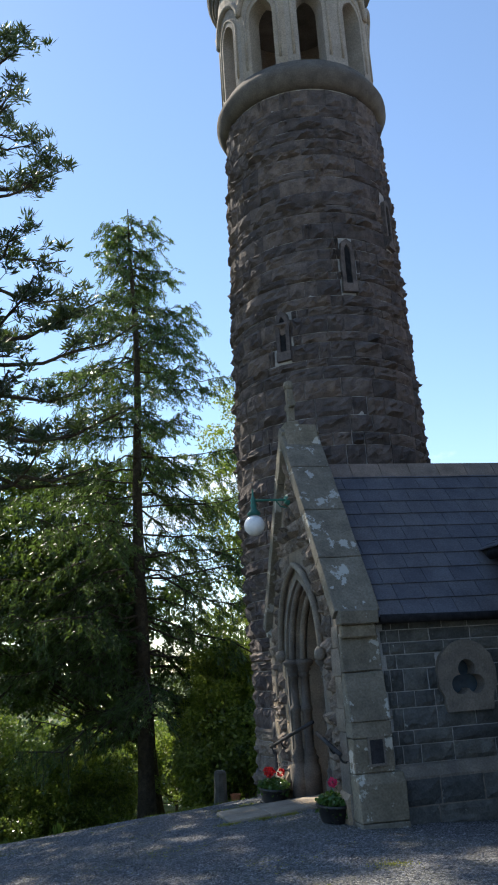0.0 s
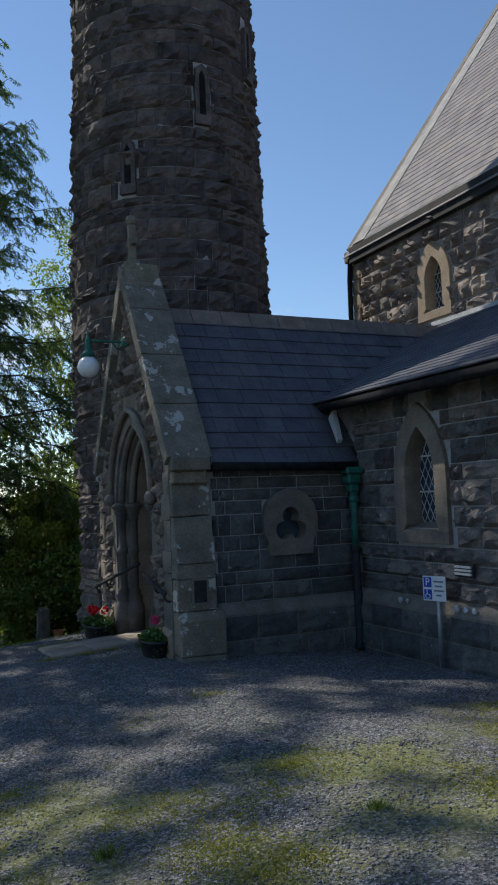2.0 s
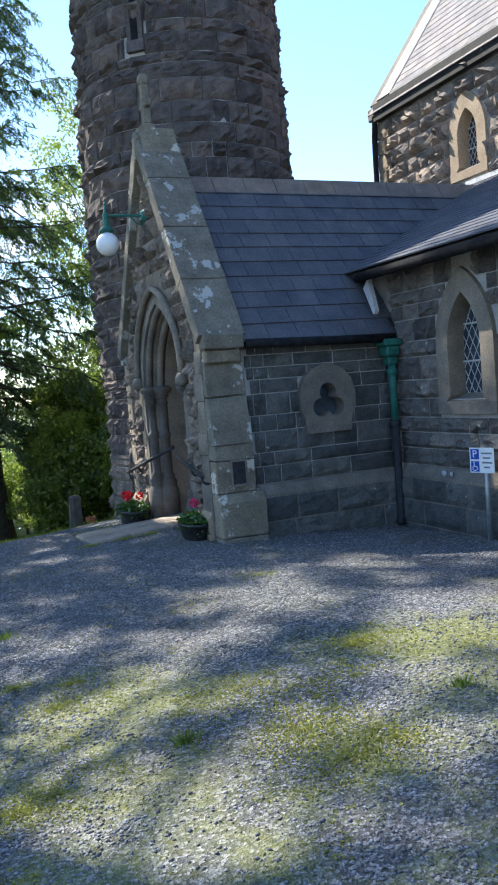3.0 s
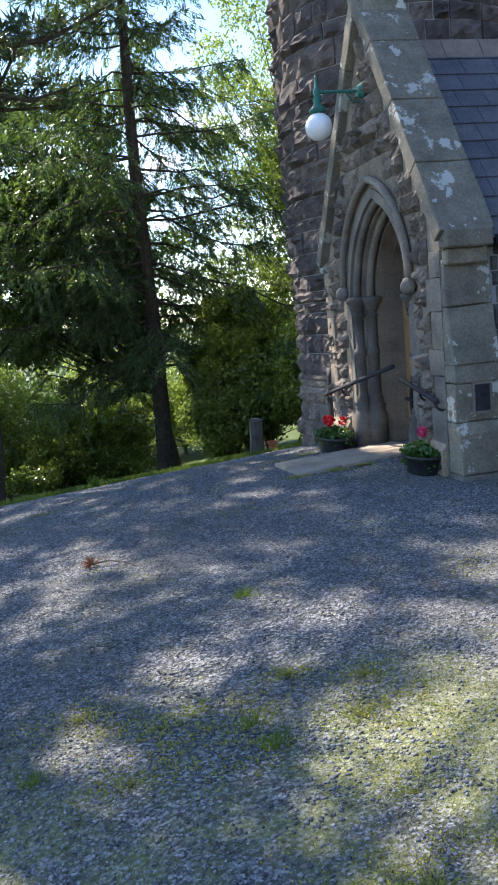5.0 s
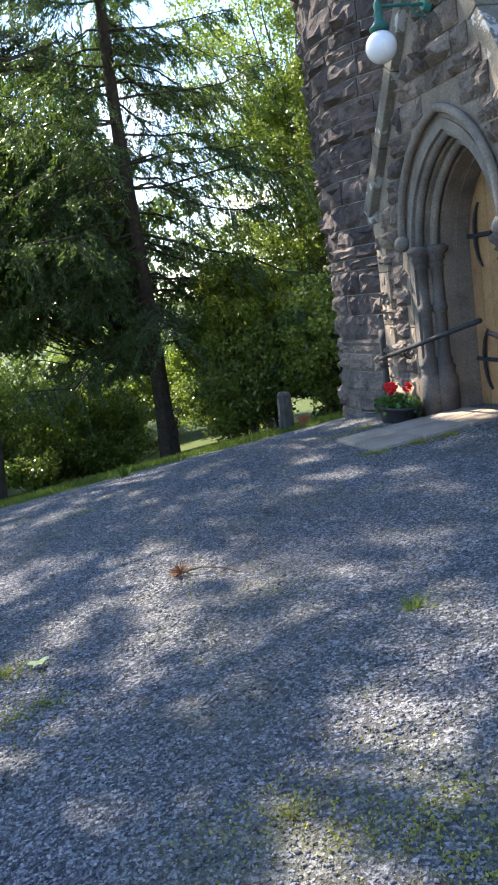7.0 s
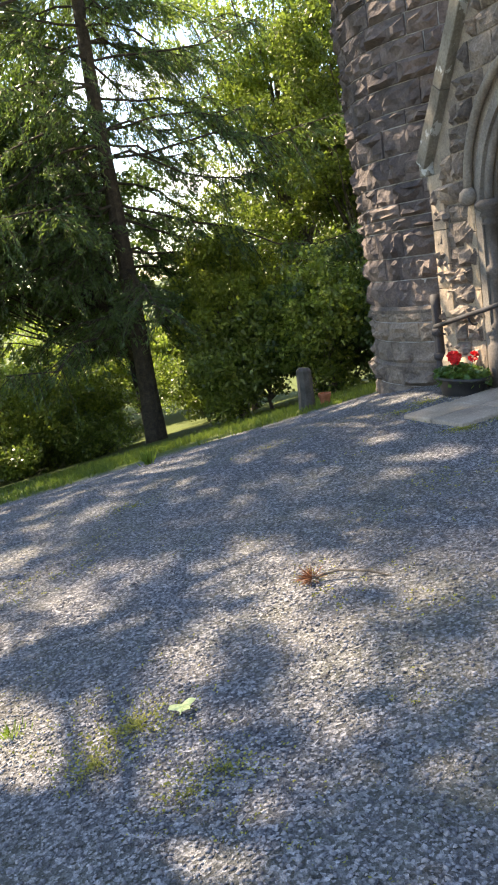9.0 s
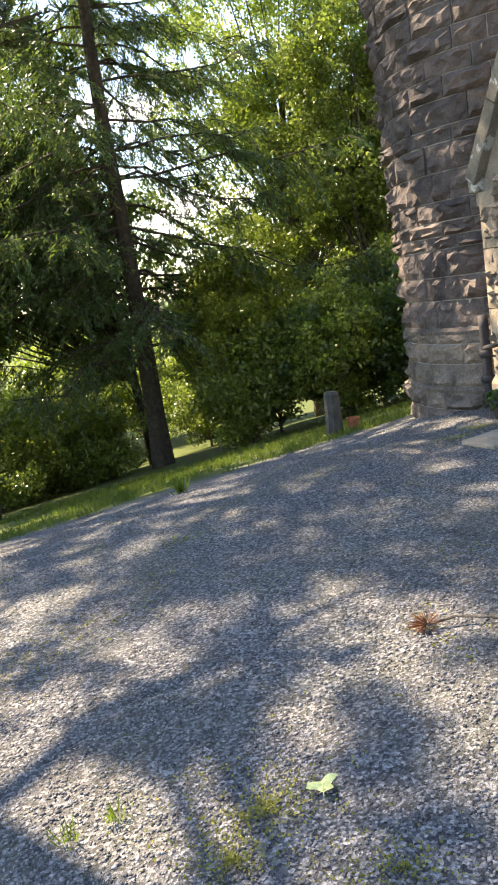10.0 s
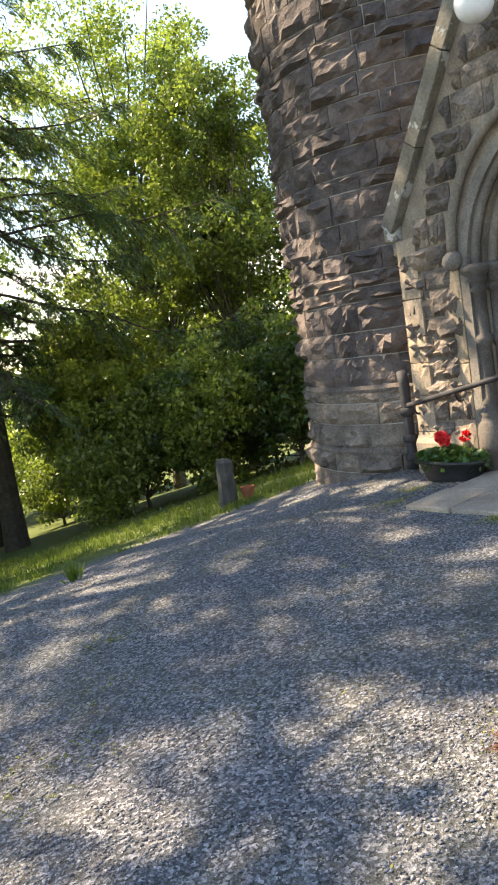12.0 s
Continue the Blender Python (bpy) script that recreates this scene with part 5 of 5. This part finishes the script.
# ---------- things at the porch ----------
def build_lamp():
    lamp = thing("wall_lamp", "white opal globe lamp on a green iron wall bracket", "lamp")
    bm = bmesh.new()
    bmesh.ops.create_uvsphere(bm, u_segments=24, v_segments=16, radius=0.138, matrix=Matrix.Translation((5.385, 10.11, 3.895)))
    part("globe", bm, GLOBE, lamp, "white opal glass globe", True)
    bm = lathe(bmesh.new(), [(0.085, 4.03), (0.09, 4.06), (0.06, 4.09), (0.035, 4.13), (0.045, 4.16), (0.03, 4.2), (0.04, 4.24), (0.018, 4.28), (0.012, 4.36), (0.003, 4.4)], 5.39, 10.12, 14)
    part("gallery", bm, GREEN_PAINT, lamp, "green turned holder", True)
    bm = tube(bmesh.new(), [(5.39, 10.12, 4.23), (5.6, 10.12, 4.235), (5.87, 10.12, 4.235)], 0.016, 8)
    tube(bm, [(5.86, 10.12, 4.12), (5.76, 10.12, 4.15), (5.7, 10.12, 4.23)], 0.01, 6)
    part("arm", bm, GREEN_PAINT, lamp)
    bm = bmesh.new()
    bmesh.ops.create_cone(bm, cap_ends=True, segments=16, radius1=0.085, radius2=0.05, depth=0.05, matrix=pose(5.85, 10.12, 4.235, 0, -90, 0))
    part("wall_plate", bm, GREEN_PAINT, lamp)


def build_rails():
    for a, b, label in (((5.80, 11.7, 1.0), (5.80, 9.56, 1.44), "black iron handrail with scroll bracket beside the doorway"),
                        ((5.80, 9.42, 1.33), (5.80, 8.62, 1.16), "short black iron handrail beside the doorway")):
        rail = thing("handrail", label, "handrail", "handrails of the porch")
        a, b = Vector(a), Vector(b)
        part("bar", tube(bmesh.new(), [a, a.lerp(b, 0.5), b], 0.024, 8), IRON, rail, "", True)
        ends = (0.28, 0.03) if b.y > 9 else (0.95, 0.55)
        for f in ends:
            p = a.lerp(b, f)
            arc = [p + Vector((0.13 * (1 - math.cos(g)) * 0.5, 0, -0.1 * math.sin(g))) for g in [math.pi * i / 8 for i in range(9)]]
            part("bracket", tube(bmesh.new(), arc + [p + Vector((0.16, 0, 0.0))], 0.011, 6), IRON, rail)


def build_pipes():
    pipe = thing("downpipe", "black cast-iron downpipe with collars at the tower junction", "downpipe")
    x, y, z0 = 5.93, 11.86, ground_z(5.93, 11.86)
    bm = tube(bmesh.new(), [(x + 0.02, y + 0.04, 1.3), (x, y, 1.2), (x, y, z0 + 0.12), (x - 0.03, y - 0.02, z0 + 0.03)], [0.05, 0.05, 0.05, 0.06], 12)
    part("pipe", bm, IRON, pipe, "", True)
    for z in (0.92, 0.66, 0.48):
        part("collar", lathe(bmesh.new(), [(0.052, z - 0.04), (0.068, z - 0.03), (0.072, z), (0.068, z + 0.03), (0.052, z + 0.04)], x, y, 14), IRON, pipe, "", True)
    pipe = thing("downpipe", "green painted downpipe with hopper in the corner of the porch", "downpipe")
    x, y = 8.17, 8.47
    bm = bmesh.new()
    box(bm, x - 0.13, x + 0.1, y - 0.1, y + 0.11, 2.42, 2.5, 0.015)
    box(bm, x - 0.1, x + 0.08, y - 0.08, y + 0.1, 2.3, 2.42, 0.02)
    box(bm, x - 0.07, x + 0.06, y - 0.06, y + 0.08, 2.2, 2.3, 0.02)
    part("hopper", bm, GREEN_PAINT, pipe)
    part("pipe", tube(bmesh.new(), [(x, y, 2.24), (x, y, 1.52)], 0.045, 12), GREEN_PAINT, pipe, "", True)
    z0 = ground_z(x, y)
    part("lower_pipe", tube(bmesh.new(), [(x, y, 1.54), (x, y, z0 + 0.1), (x - 0.04, y - 0.03, z0 + 0.02)], 0.048, 12), IRON, pipe, "black lower length", True)
    for z in (2.12, 1.52):
        part("collar", lathe(bmesh.new(), [(0.047, z - 0.04), (0.064, z - 0.03), (0.064, z + 0.03), (0.047, z + 0.04)], x, y, 14), GREEN_PAINT if z > 2 else IRON, pipe, "", True)
    apron = thing("lead_apron", "pale lead gutter end below the aisle eaves", "flashing")
    bm = prism(bmesh.new(), [Vector((8.05, 8.78, 3.12)), Vector((8.05, 8.68, 3.22)), Vector((8.05, 8.56, 2.84)), Vector((8.05, 8.6, 2.8))], (0.06, 0, 0))
    part("lead_sheet", bm, LEAD, apron)


def build_planter(x, y, r, long, label, petals, blooms, seed, hang):
    rnd, rs = random.Random(seed), np.random.RandomState(seed)
    pl = thing("planter", label, "planter", "planters at the door")
    z = ground_z(x, y)
    bm = lathe(bmesh.new(), [(r * 0.74, z - 0.02), (r * 0.8, z + 0.02), (r * 0.98, z + 0.145), (r * 1.05, z + 0.15), (r * 1.05, z + 0.18), (r * 0.97, z + 0.18), (r * 0.93, z + 0.14), (0.02, z + 0.14)], x, y, 24)
    bmesh.ops.scale(bm, vec=(1, long, 1), space=Matrix.Translation((-x, -y, 0)), verts=bm.verts)
    part("bowl", bm, BLACK_PLASTIC, pl, "black plastic bowl", True)
    n = int(1100 - 450 * hang)
    g, q = rs.uniform(0, 6.283, n), np.sqrt(rs.uniform(0, 1, n)) * r * 1.04
    h = rs.uniform(0, 1, n)
    c = np.stack([x + q * np.cos(g), y + long * q * np.sin(g), z + 0.15 + h * 0.13 * (1.2 - q / r * 0.6) - hang * (q > r) * rs.uniform(0, 0.2, n)], 1)
    d = np.stack([np.cos(g), np.sin(g), rs.uniform(-0.4, 0.5, n)], 1) + rs.normal(size=(n, 3)) * 0.5
    leaf_part("foliage", c, d, rs.normal(size=(n, 3)) * 0.6 + np.array([0, 0, 1.0]), rs.uniform(0.035, 0.065, n), rs.uniform(0.03, 0.06, n), GERANIUM_LEAF, pl)
    for k in range(blooms):
        g, q = rnd.uniform(0, 6.283), rnd.uniform(0, r * 0.75)
        c0 = np.array([x + q * math.cos(g), y + long * q * math.sin(g), z + 0.33 + rnd.uniform(-0.03, 0.06)])
        m = 46
        v = rs.normal(size=(m, 3))
        v /= np.linalg.norm(v, axis=1, keepdims=True)
        leaf_part("flower_head", c0 + v * 0.042, v + rs.normal(size=(m, 3)) * 0.6, rs.normal(size=(m, 3)), rs.uniform(0.03, 0.05, m), rs.uniform(0.03, 0.045, m), petals, pl)
        part("stalk", tube(bmesh.new(), [(x + q * 0.6 * math.cos(g), y + long * q * 0.6 * math.sin(g), z + 0.18), tuple(c0)], 0.004, 4), GREEN_PAINT, pl)


def build_sign():
    sign = thing("parking_sign", "small white and blue parking sign on a steel post", "sign")
    x, y = 8.09, 6.86
    z0 = ground_z(x, y)
    part("post", tube(bmesh.new(), [(x + 0.03, y, z0 - 0.05), (x + 0.03, y, 1.29)], 0.024, 10), GALVANISED, sign, "grey steel post", True)
    m = pose(x, y + 0.02, 1.185, 90, 0, -72)   # local x runs along the face, local y up, local z out of it

    def plate(name, u0, u1, v0, v1, d, t, mat, parent, label=""):
        bm = boxed(u0, u1, v0, v1, d, d + t)
        bm.transform(m)
        return part(name, bm, mat, parent, label)
    board = plate("board", -0.135, 0.135, -0.125, 0.125, 0.0, 0.006, WHITE_SIGN, sign, "white sign board")
    plate("blue_square", -0.122, -0.028, 0.01, 0.112, 0.008, 0.002, BLUE_SIGN, board)
    plate("blue_square", -0.122, -0.028, -0.112, -0.01, 0.008, 0.002, BLUE_SIGN, board)
    cu = bpy.data.curves.new("letter", "FONT")
    cu.body, cu.size, cu.align_x, cu.align_y, cu.extrude = "P", 0.105, "CENTER", "CENTER", 0.001
    letter = new("letter", cu)
    letter.parent, letter.matrix_basis = board, m @ pose(-0.075, 0.061, 0.0125)
    cu.materials.append(WHITE_SIGN)
    bm = bmesh.new()
    tube(bm, [(-0.085, -0.03, 0.012), (-0.08, -0.06, 0.012), (-0.055, -0.062, 0.012), (-0.045, -0.09, 0.012)], 0.005, 5)
    ring = [(-0.078 + 0.024 * math.cos(g), -0.078 + 0.024 * math.sin(g), 0.012) for g in [radians(d) for d in range(110, 340, 20)]]
    tube(bm, ring, 0.004, 5)
    bmesh.ops.create_uvsphere(bm, u_segments=8, v_segments=6, radius=0.008, matrix=Matrix.Translation((-0.086, -0.021, 0.011)))
    bm.transform(m)
    part("wheelchair_symbol", bm, WHITE_SIGN, board)
    for k, (a, b) in enumerate(((-0.005, 0.115), (0.012, 0.098), (0.0, 0.115), (0.02, 0.088))):
        v = 0.07 - k * 0.046
        plate("line_of_lettering", a, b, v - 0.008, v + 0.008, 0.007, 0.001, GREY_INK, board)


def build_wall_bits():
    vent = thing("air_vent", "pale slotted air vent let into the aisle wall", "vent")
    for k in range(3):
        part("slat", boxed(AX - 0.1, AX - 0.05, 6.46, 6.7, 1.33 + k * 0.035, 1.35 + k * 0.035), LEAD, vent)
    part("backing", boxed(AX - 0.08, AX - 0.05, 6.44, 6.72, 1.31, 1.44), IRON, vent)
    for y, r in ((6.71, 0.038), (6.575, 0.032), (6.45, 0.036), (7.68, 0.035), (7.55, 0.025)):
        bm = bmesh.new()
        bmesh.ops.create_icosphere(bm, subdivisions=2, radius=r, matrix=Matrix.Translation((AX - 0.085, y, 0.985)) @ Matrix.Diagonal((0.5, 1, 1, 1)))
        for v in bm.verts:
            v.co += 0.012 * noise.noise_vector(v.co * 25)
        tagged(part("lichen_patch", bm, LEAD, None, "", True), "round pale lichen patch on the stone plinth", "lichen", "lichen on the plinth")


def build_path():
    path = thing("paved_path", "worn tan paving slabs leading to the porch door", "path", kind="structure")
    rows = [(4.82, 5.3), (5.3, 5.78), (5.78, 6.25)]
    for x0, x1 in rows:
        for k in range(2):
            y0 = 9.88 + 0.48 * k - 0.08 * (x0 - 4.82)
            y1 = y0 + 0.463
            bm = bmesh.new()
            vs = box(bm, x0, x1 - 0.008, y0, y1, -0.08, 0.03, 0.008)
            for v in bm.verts:
                v.co.z += ground_z(v.co.x, v.co.y) + 0.0
            part("slab", bm, PAVING, path)
    step = thing("door_step", "worn stone threshold step of the porch door", "step", kind="structure")
    part("tread", boxed(5.9, 6.75, PY - 0.6, PY + 0.6, 0.05, 0.36, 0.015), PAVING, step)


def build_yard_things():
    x, y = 5.65, 15.05
    z = ground_z(x, y)
    post = thing("bollard", "weathered grey wooden post standing on the grass verge", "post")
    bm = bmesh.new()
    tube(bm, [(x, y, z - 0.05), (x + 0.01, y, z + 0.3), (x + 0.015, y, z + 0.58), (x + 0.02, y, z + 0.62)], [0.13, 0.115, 0.11, 0.08], 9)
    part("shaft", bm, POST_WOOD, post)
    pot = thing("flower_pot", "small terracotta pot beside the grey post", "pot")
    px, py = 5.9, 14.95
    pz = ground_z(px, py)
    part("bowl", lathe(bmesh.new(), [(0.06, pz - 0.01), (0.085, pz + 0.14), (0.095, pz + 0.14), (0.095, pz + 0.18), (0.08, pz + 0.18), (0.07, pz + 0.1)], px, py, 14), TERRACOTTA, pot)
    # fallen pine sprig
    x, y = 2.59, 7.95
    z = ground_z(x, y) + 0.025
    sprig = thing("pine_sprig", "fallen sprig with rust-brown needles on the gravel", "twig")
    part("stem", tube(bmesh.new(), [(x, y, z), (x + 0.12, y - 0.06, z + 0.03), (x + 0.24, y - 0.16, z + 0.025), (x + 0.33, y - 0.26, z)], [0.008, 0.007, 0.006, 0.004], 6), BARK_PALE, sprig)
    rs = np.random.RandomState(5)
    n = 160
    d = rs.normal(size=(n, 3)) * np.array([0.8, 0.8, 0.5]) + np.array([-0.7, 0.35, 0.25])
    d /= np.linalg.norm(d, axis=1, keepdims=True)
    L = rs.uniform(0.06, 0.12, n)
    leaf_part("needles", np.array([x, y, z]) + d * L[:, None] / 2, d, rs.normal(size=(n, 3)), L, np.full(n, 0.004), DEAD_NEEDLE, sprig)
    # fallen leaf with three lobes
    x, y = 1.68, 7.19
    z = ground_z(x, y) + 0.028
    leaf = thing("fallen_leaf", "pale green lobed leaf lying on the gravel", "leaf")
    out = []
    for k in range(30):
        g = 2 * math.pi * k / 30
        r = 0.75 * (0.028 + 0.042 * abs(math.cos(1.5 * (g - 0.5))) ** 1.2 + 0.005 * math.sin(9 * g))
        out.append((x + r * math.cos(g) * 1.15, y + r * math.sin(g) * 0.9, z + 0.004 * math.sin(3 * g) + 0.004 * math.cos(g)))
    verts = [(x, y, z)] + out
    part_from("blade", verts, [(0, 1 + k, 1 + (k + 1) % 30) for k in range(30)], PALE_LEAF, leaf)
    part("stem", tube(bmesh.new(), [(x, y, z), (x - 0.03, y - 0.07, z + 0.004)], 0.002, 4), PALE_LEAF, leaf)


def blades(name, label, spots, category, kind="", seed=1, height=(0.05, 0.12), width=(0.004, 0.008), lean=0.45):
    """Grass or weeds: spots are (x, y, radius, count)."""
    rs = np.random.RandomState(seed)
    cs, ds = [], []
    for x, y, r, n in spots:
        g, q = rs.uniform(0, 6.283, n), np.abs(rs.normal(size=n)) * r * 0.55
        cs.append(np.stack([x + q * np.cos(g), y + q * np.sin(g), np.zeros(n)], 1))
        ds.append(np.stack([np.cos(g) * lean, np.sin(g) * lean, np.ones(n)], 1) + rs.normal(size=(n, 3)) * 0.25)
    c, d = np.concatenate(cs), np.concatenate(ds)
    d /= np.linalg.norm(d, axis=1, keepdims=True)
    n = len(c)
    L = rs.uniform(*height, n)
    c[:, 2] = [ground_z(p[0], p[1]) for p in c]
    ob = leaf_part(name, c + d * L[:, None] * 0.42, d, rs.normal(size=(n, 3)), L, rs.uniform(*width, n), MOSS_BLADE if "moss" in name else VERGE_BLADE if "verge" in name else GRASS_BLADE, None)
    return tagged(ob, label, category, kind=kind)


def patchy(x0, x1, y0, y1, n, scale, cut, seed, off):
    """Points in soft patches of an area."""
    rs, out = random.Random(seed), []
    while len(out) < n:
        x, y = rs.uniform(x0, x1), rs.uniform(y0, y1)
        v = noise.fractal(Vector((x * scale, y * scale, off)), 1.0, 2.0, 4)
        if v + rs.uniform(-0.12, 0.12) > cut:
            out.append((x, y, 0.03, 4))
    return out


def build_growth():
    for x, y, n in ((3.42, 6.45, 90), (3.06, 4.85, 60), (3.11, 4.64, 80), (3.87, 3.77, 110), (5.08, 3.42, 70), (0.86, 7.53, 40), (1.03, 7.54, 40), (2.21, 4.86, 50)):
        blades("grass_tuft", "small tuft of bright green grass growing in the gravel", [(x, y, 0.07, n)], "grass tuft", "stuff", seed=int(x * 100), height=(0.03, 0.08))
    blades("weed", "small upright green weed at the gravel edge", [(2.86, 13.18, 0.05, 50)], "weed", seed=3, height=(0.08, 0.24), width=(0.012, 0.03), lean=0.25)
    spots = [(1.16, 8.04, 0.2, 500), (1.48, 7.23, 0.3, 800), (1.3, 7.07, 0.2, 450), (1.71, 6.72, 0.24, 500), (2.22, 10.7, 0.3, 300), (1.56, 6.67, 0.2, 300),
             (2.4, 5.32, 0.5, 800), (3.32, 5.24, 0.16, 400), (3.62, 5.05, 0.2, 400), (2.57, 4.66, 0.22, 600), (4.69, 5.56, 0.22, 260), (5.47, 6.52, 0.25, 300), (5.04, 4.34, 0.25, 600),
             (3.43, 4.12, 0.3, 1100), (3.57, 3.7, 0.35, 1600), (3.14, 3.67, 0.3, 1100), (3.3, 3.7, 0.3, 900), (4.31, 3.52, 0.3, 900), (4.33, 3.18, 0.3, 900), (4.09, 4.28, 0.25, 400),
             (4.56, 3.31, 0.3, 800), (3.91, 3.1, 0.3, 700), (3.47, 4.71, 0.25, 500), (4.58, 3.2, 0.35, 900), (5.25, 3.31, 0.35, 800), (5.11, 4.37, 0.25, 500),
             (4.95, 11.1, 0.2, 500), (5.3, 11.2, 0.22, 500), (4.8, 9.86, 0.16, 600), (5.2, 9.8, 0.14, 600), (5.5, 9.76, 0.14, 600)]
    spots += patchy(0.4, 7.6, 1.6, 5.2, 12000, 0.8, 0.1, 5, 0)
    spots += patchy(0.0, 6.0, 5.8, 11.5, 1300, 0.9, 0.25, 6, 4)
    blades("moss_growth", "low yellow-green moss and fine grass in the gravel", spots, "moss", "stuff", 9, (0.007, 0.016), (0.007, 0.014), 1.6)
    spots = patchy(-6, 12, 14.1, 20, 9000, 0.5, -0.25, 7, 2)
    blades("verge_grass", "short grass on the verge beyond the gravel", spots, "grass", "stuff", 10, (0.04, 0.13), (0.006, 0.014), 0.4)


def build_pebbles():
    """Loose chippings where the walk passes nearest."""
    rs = np.random.RandomState(42)
    areas = [(-0.2, 5.4, 4.5, 9.0, 52000, 1.0), (1.4, 6.2, 1.9, 4.5, 24000, 1.0), (5.4, 8.3, 2.0, 8.5, 15000, 1.15), (0.2, 6.0, 9.0, 13.4, 17000, 1.2)]
    octa = np.array([(1, 0, 0), (0, 1, 0), (-1, 0, 0), (0, -1, 0), (0, 0, 1), (0, 0, -1)], float)
    tri = np.array([(0, 1, 4), (1, 2, 4), (2, 3, 4), (3, 0, 4), (1, 0, 5), (2, 1, 5), (3, 2, 5), (0, 3, 5)])
    P = []
    for x0, x1, y0, y1, n, s in areas:
        c = np.stack([rs.uniform(x0, x1, n), rs.uniform(y0, y1, n), np.zeros(n), np.full(n, s)], 1)
        P.append(c)
    P = np.concatenate(P)
    mossy = np.array([noise.fractal(Vector((a * 0.8, b * 0.8, 0)), 1.0, 2.0, 4) > 0.03 and b < 5.2 for a, b in P[:, :2]])
    P = P[~(mossy & (rs.uniform(size=len(P)) < 0.75))]
    n = len(P)
    P[:, 2] = [ground_z(a, b) + noise.noise(Vector((a * 0.9, b * 0.9, 0))) * 0.018 + noise.noise(Vector((a * 4, b * 4, 3))) * 0.007 for a, b in P[:, :2]]
    size = (0.0032 + 0.0075 * rs.uniform(0, 1, n) ** 1.5) * P[:, 3]
    v = octa[None] * (1 + rs.uniform(-0.35, 0.35, (n, 6, 3))) + rs.normal(size=(n, 6, 3)) * 0.18
    v *= size[:, None, None] * np.array([1.25, 0.95, 0.58])
    g = rs.uniform(0, 6.283, n)
    tl = rs.uniform(-0.5, 0.5, n)
    cg, sg = np.cos(g), np.sin(g)
    x, y, z = v[..., 0], v[..., 1], v[..., 2]
    z = z + x * tl[:, None] * 0.6
    v = np.stack([x * cg[:, None] - y * sg[:, None], x * sg[:, None] + y * cg[:, None], z], 2)
    v = v + P[:, None, :3] + np.array([0, 0, 0.002])
    f = (tri[None] + 6 * np.arange(n)[:, None, None]).reshape(-1)
    me = bpy.data.meshes.new("gravel_chippings")
    me.vertices.add(6 * n)
    me.vertices.foreach_set("co", v.astype(np.float32).ravel())
    me.loops.add(24 * n)
    me.loops.foreach_set("vertex_index", f.astype(np.int32))
    me.polygons.add(8 * n)
    me.polygons.foreach_set("loop_start", np.arange(0, 24 * n, 3, dtype=np.int32))
    me.update(calc_edges=True)
    tagged(finish(new("gravel_chippings", me), CHIPPING), "loose grey stone chippings on the yard", "gravel", kind="stuff")


build_lamp()
build_rails()
build_pipes()
build_planter(5.66, 11.1, 0.19, 1.95, "black bowl planter with red geraniums beside the door", RED_PETAL, 5, 61, 0.3)
build_planter(5.77, 8.95, 0.155, 1.85, "black bowl planter with trailing leaves and one crimson bloom", PINK_PETAL, 1, 62, 1.0)
build_sign()
build_wall_bits()
build_path()
build_yard_things()
build_growth()
build_pebbles()
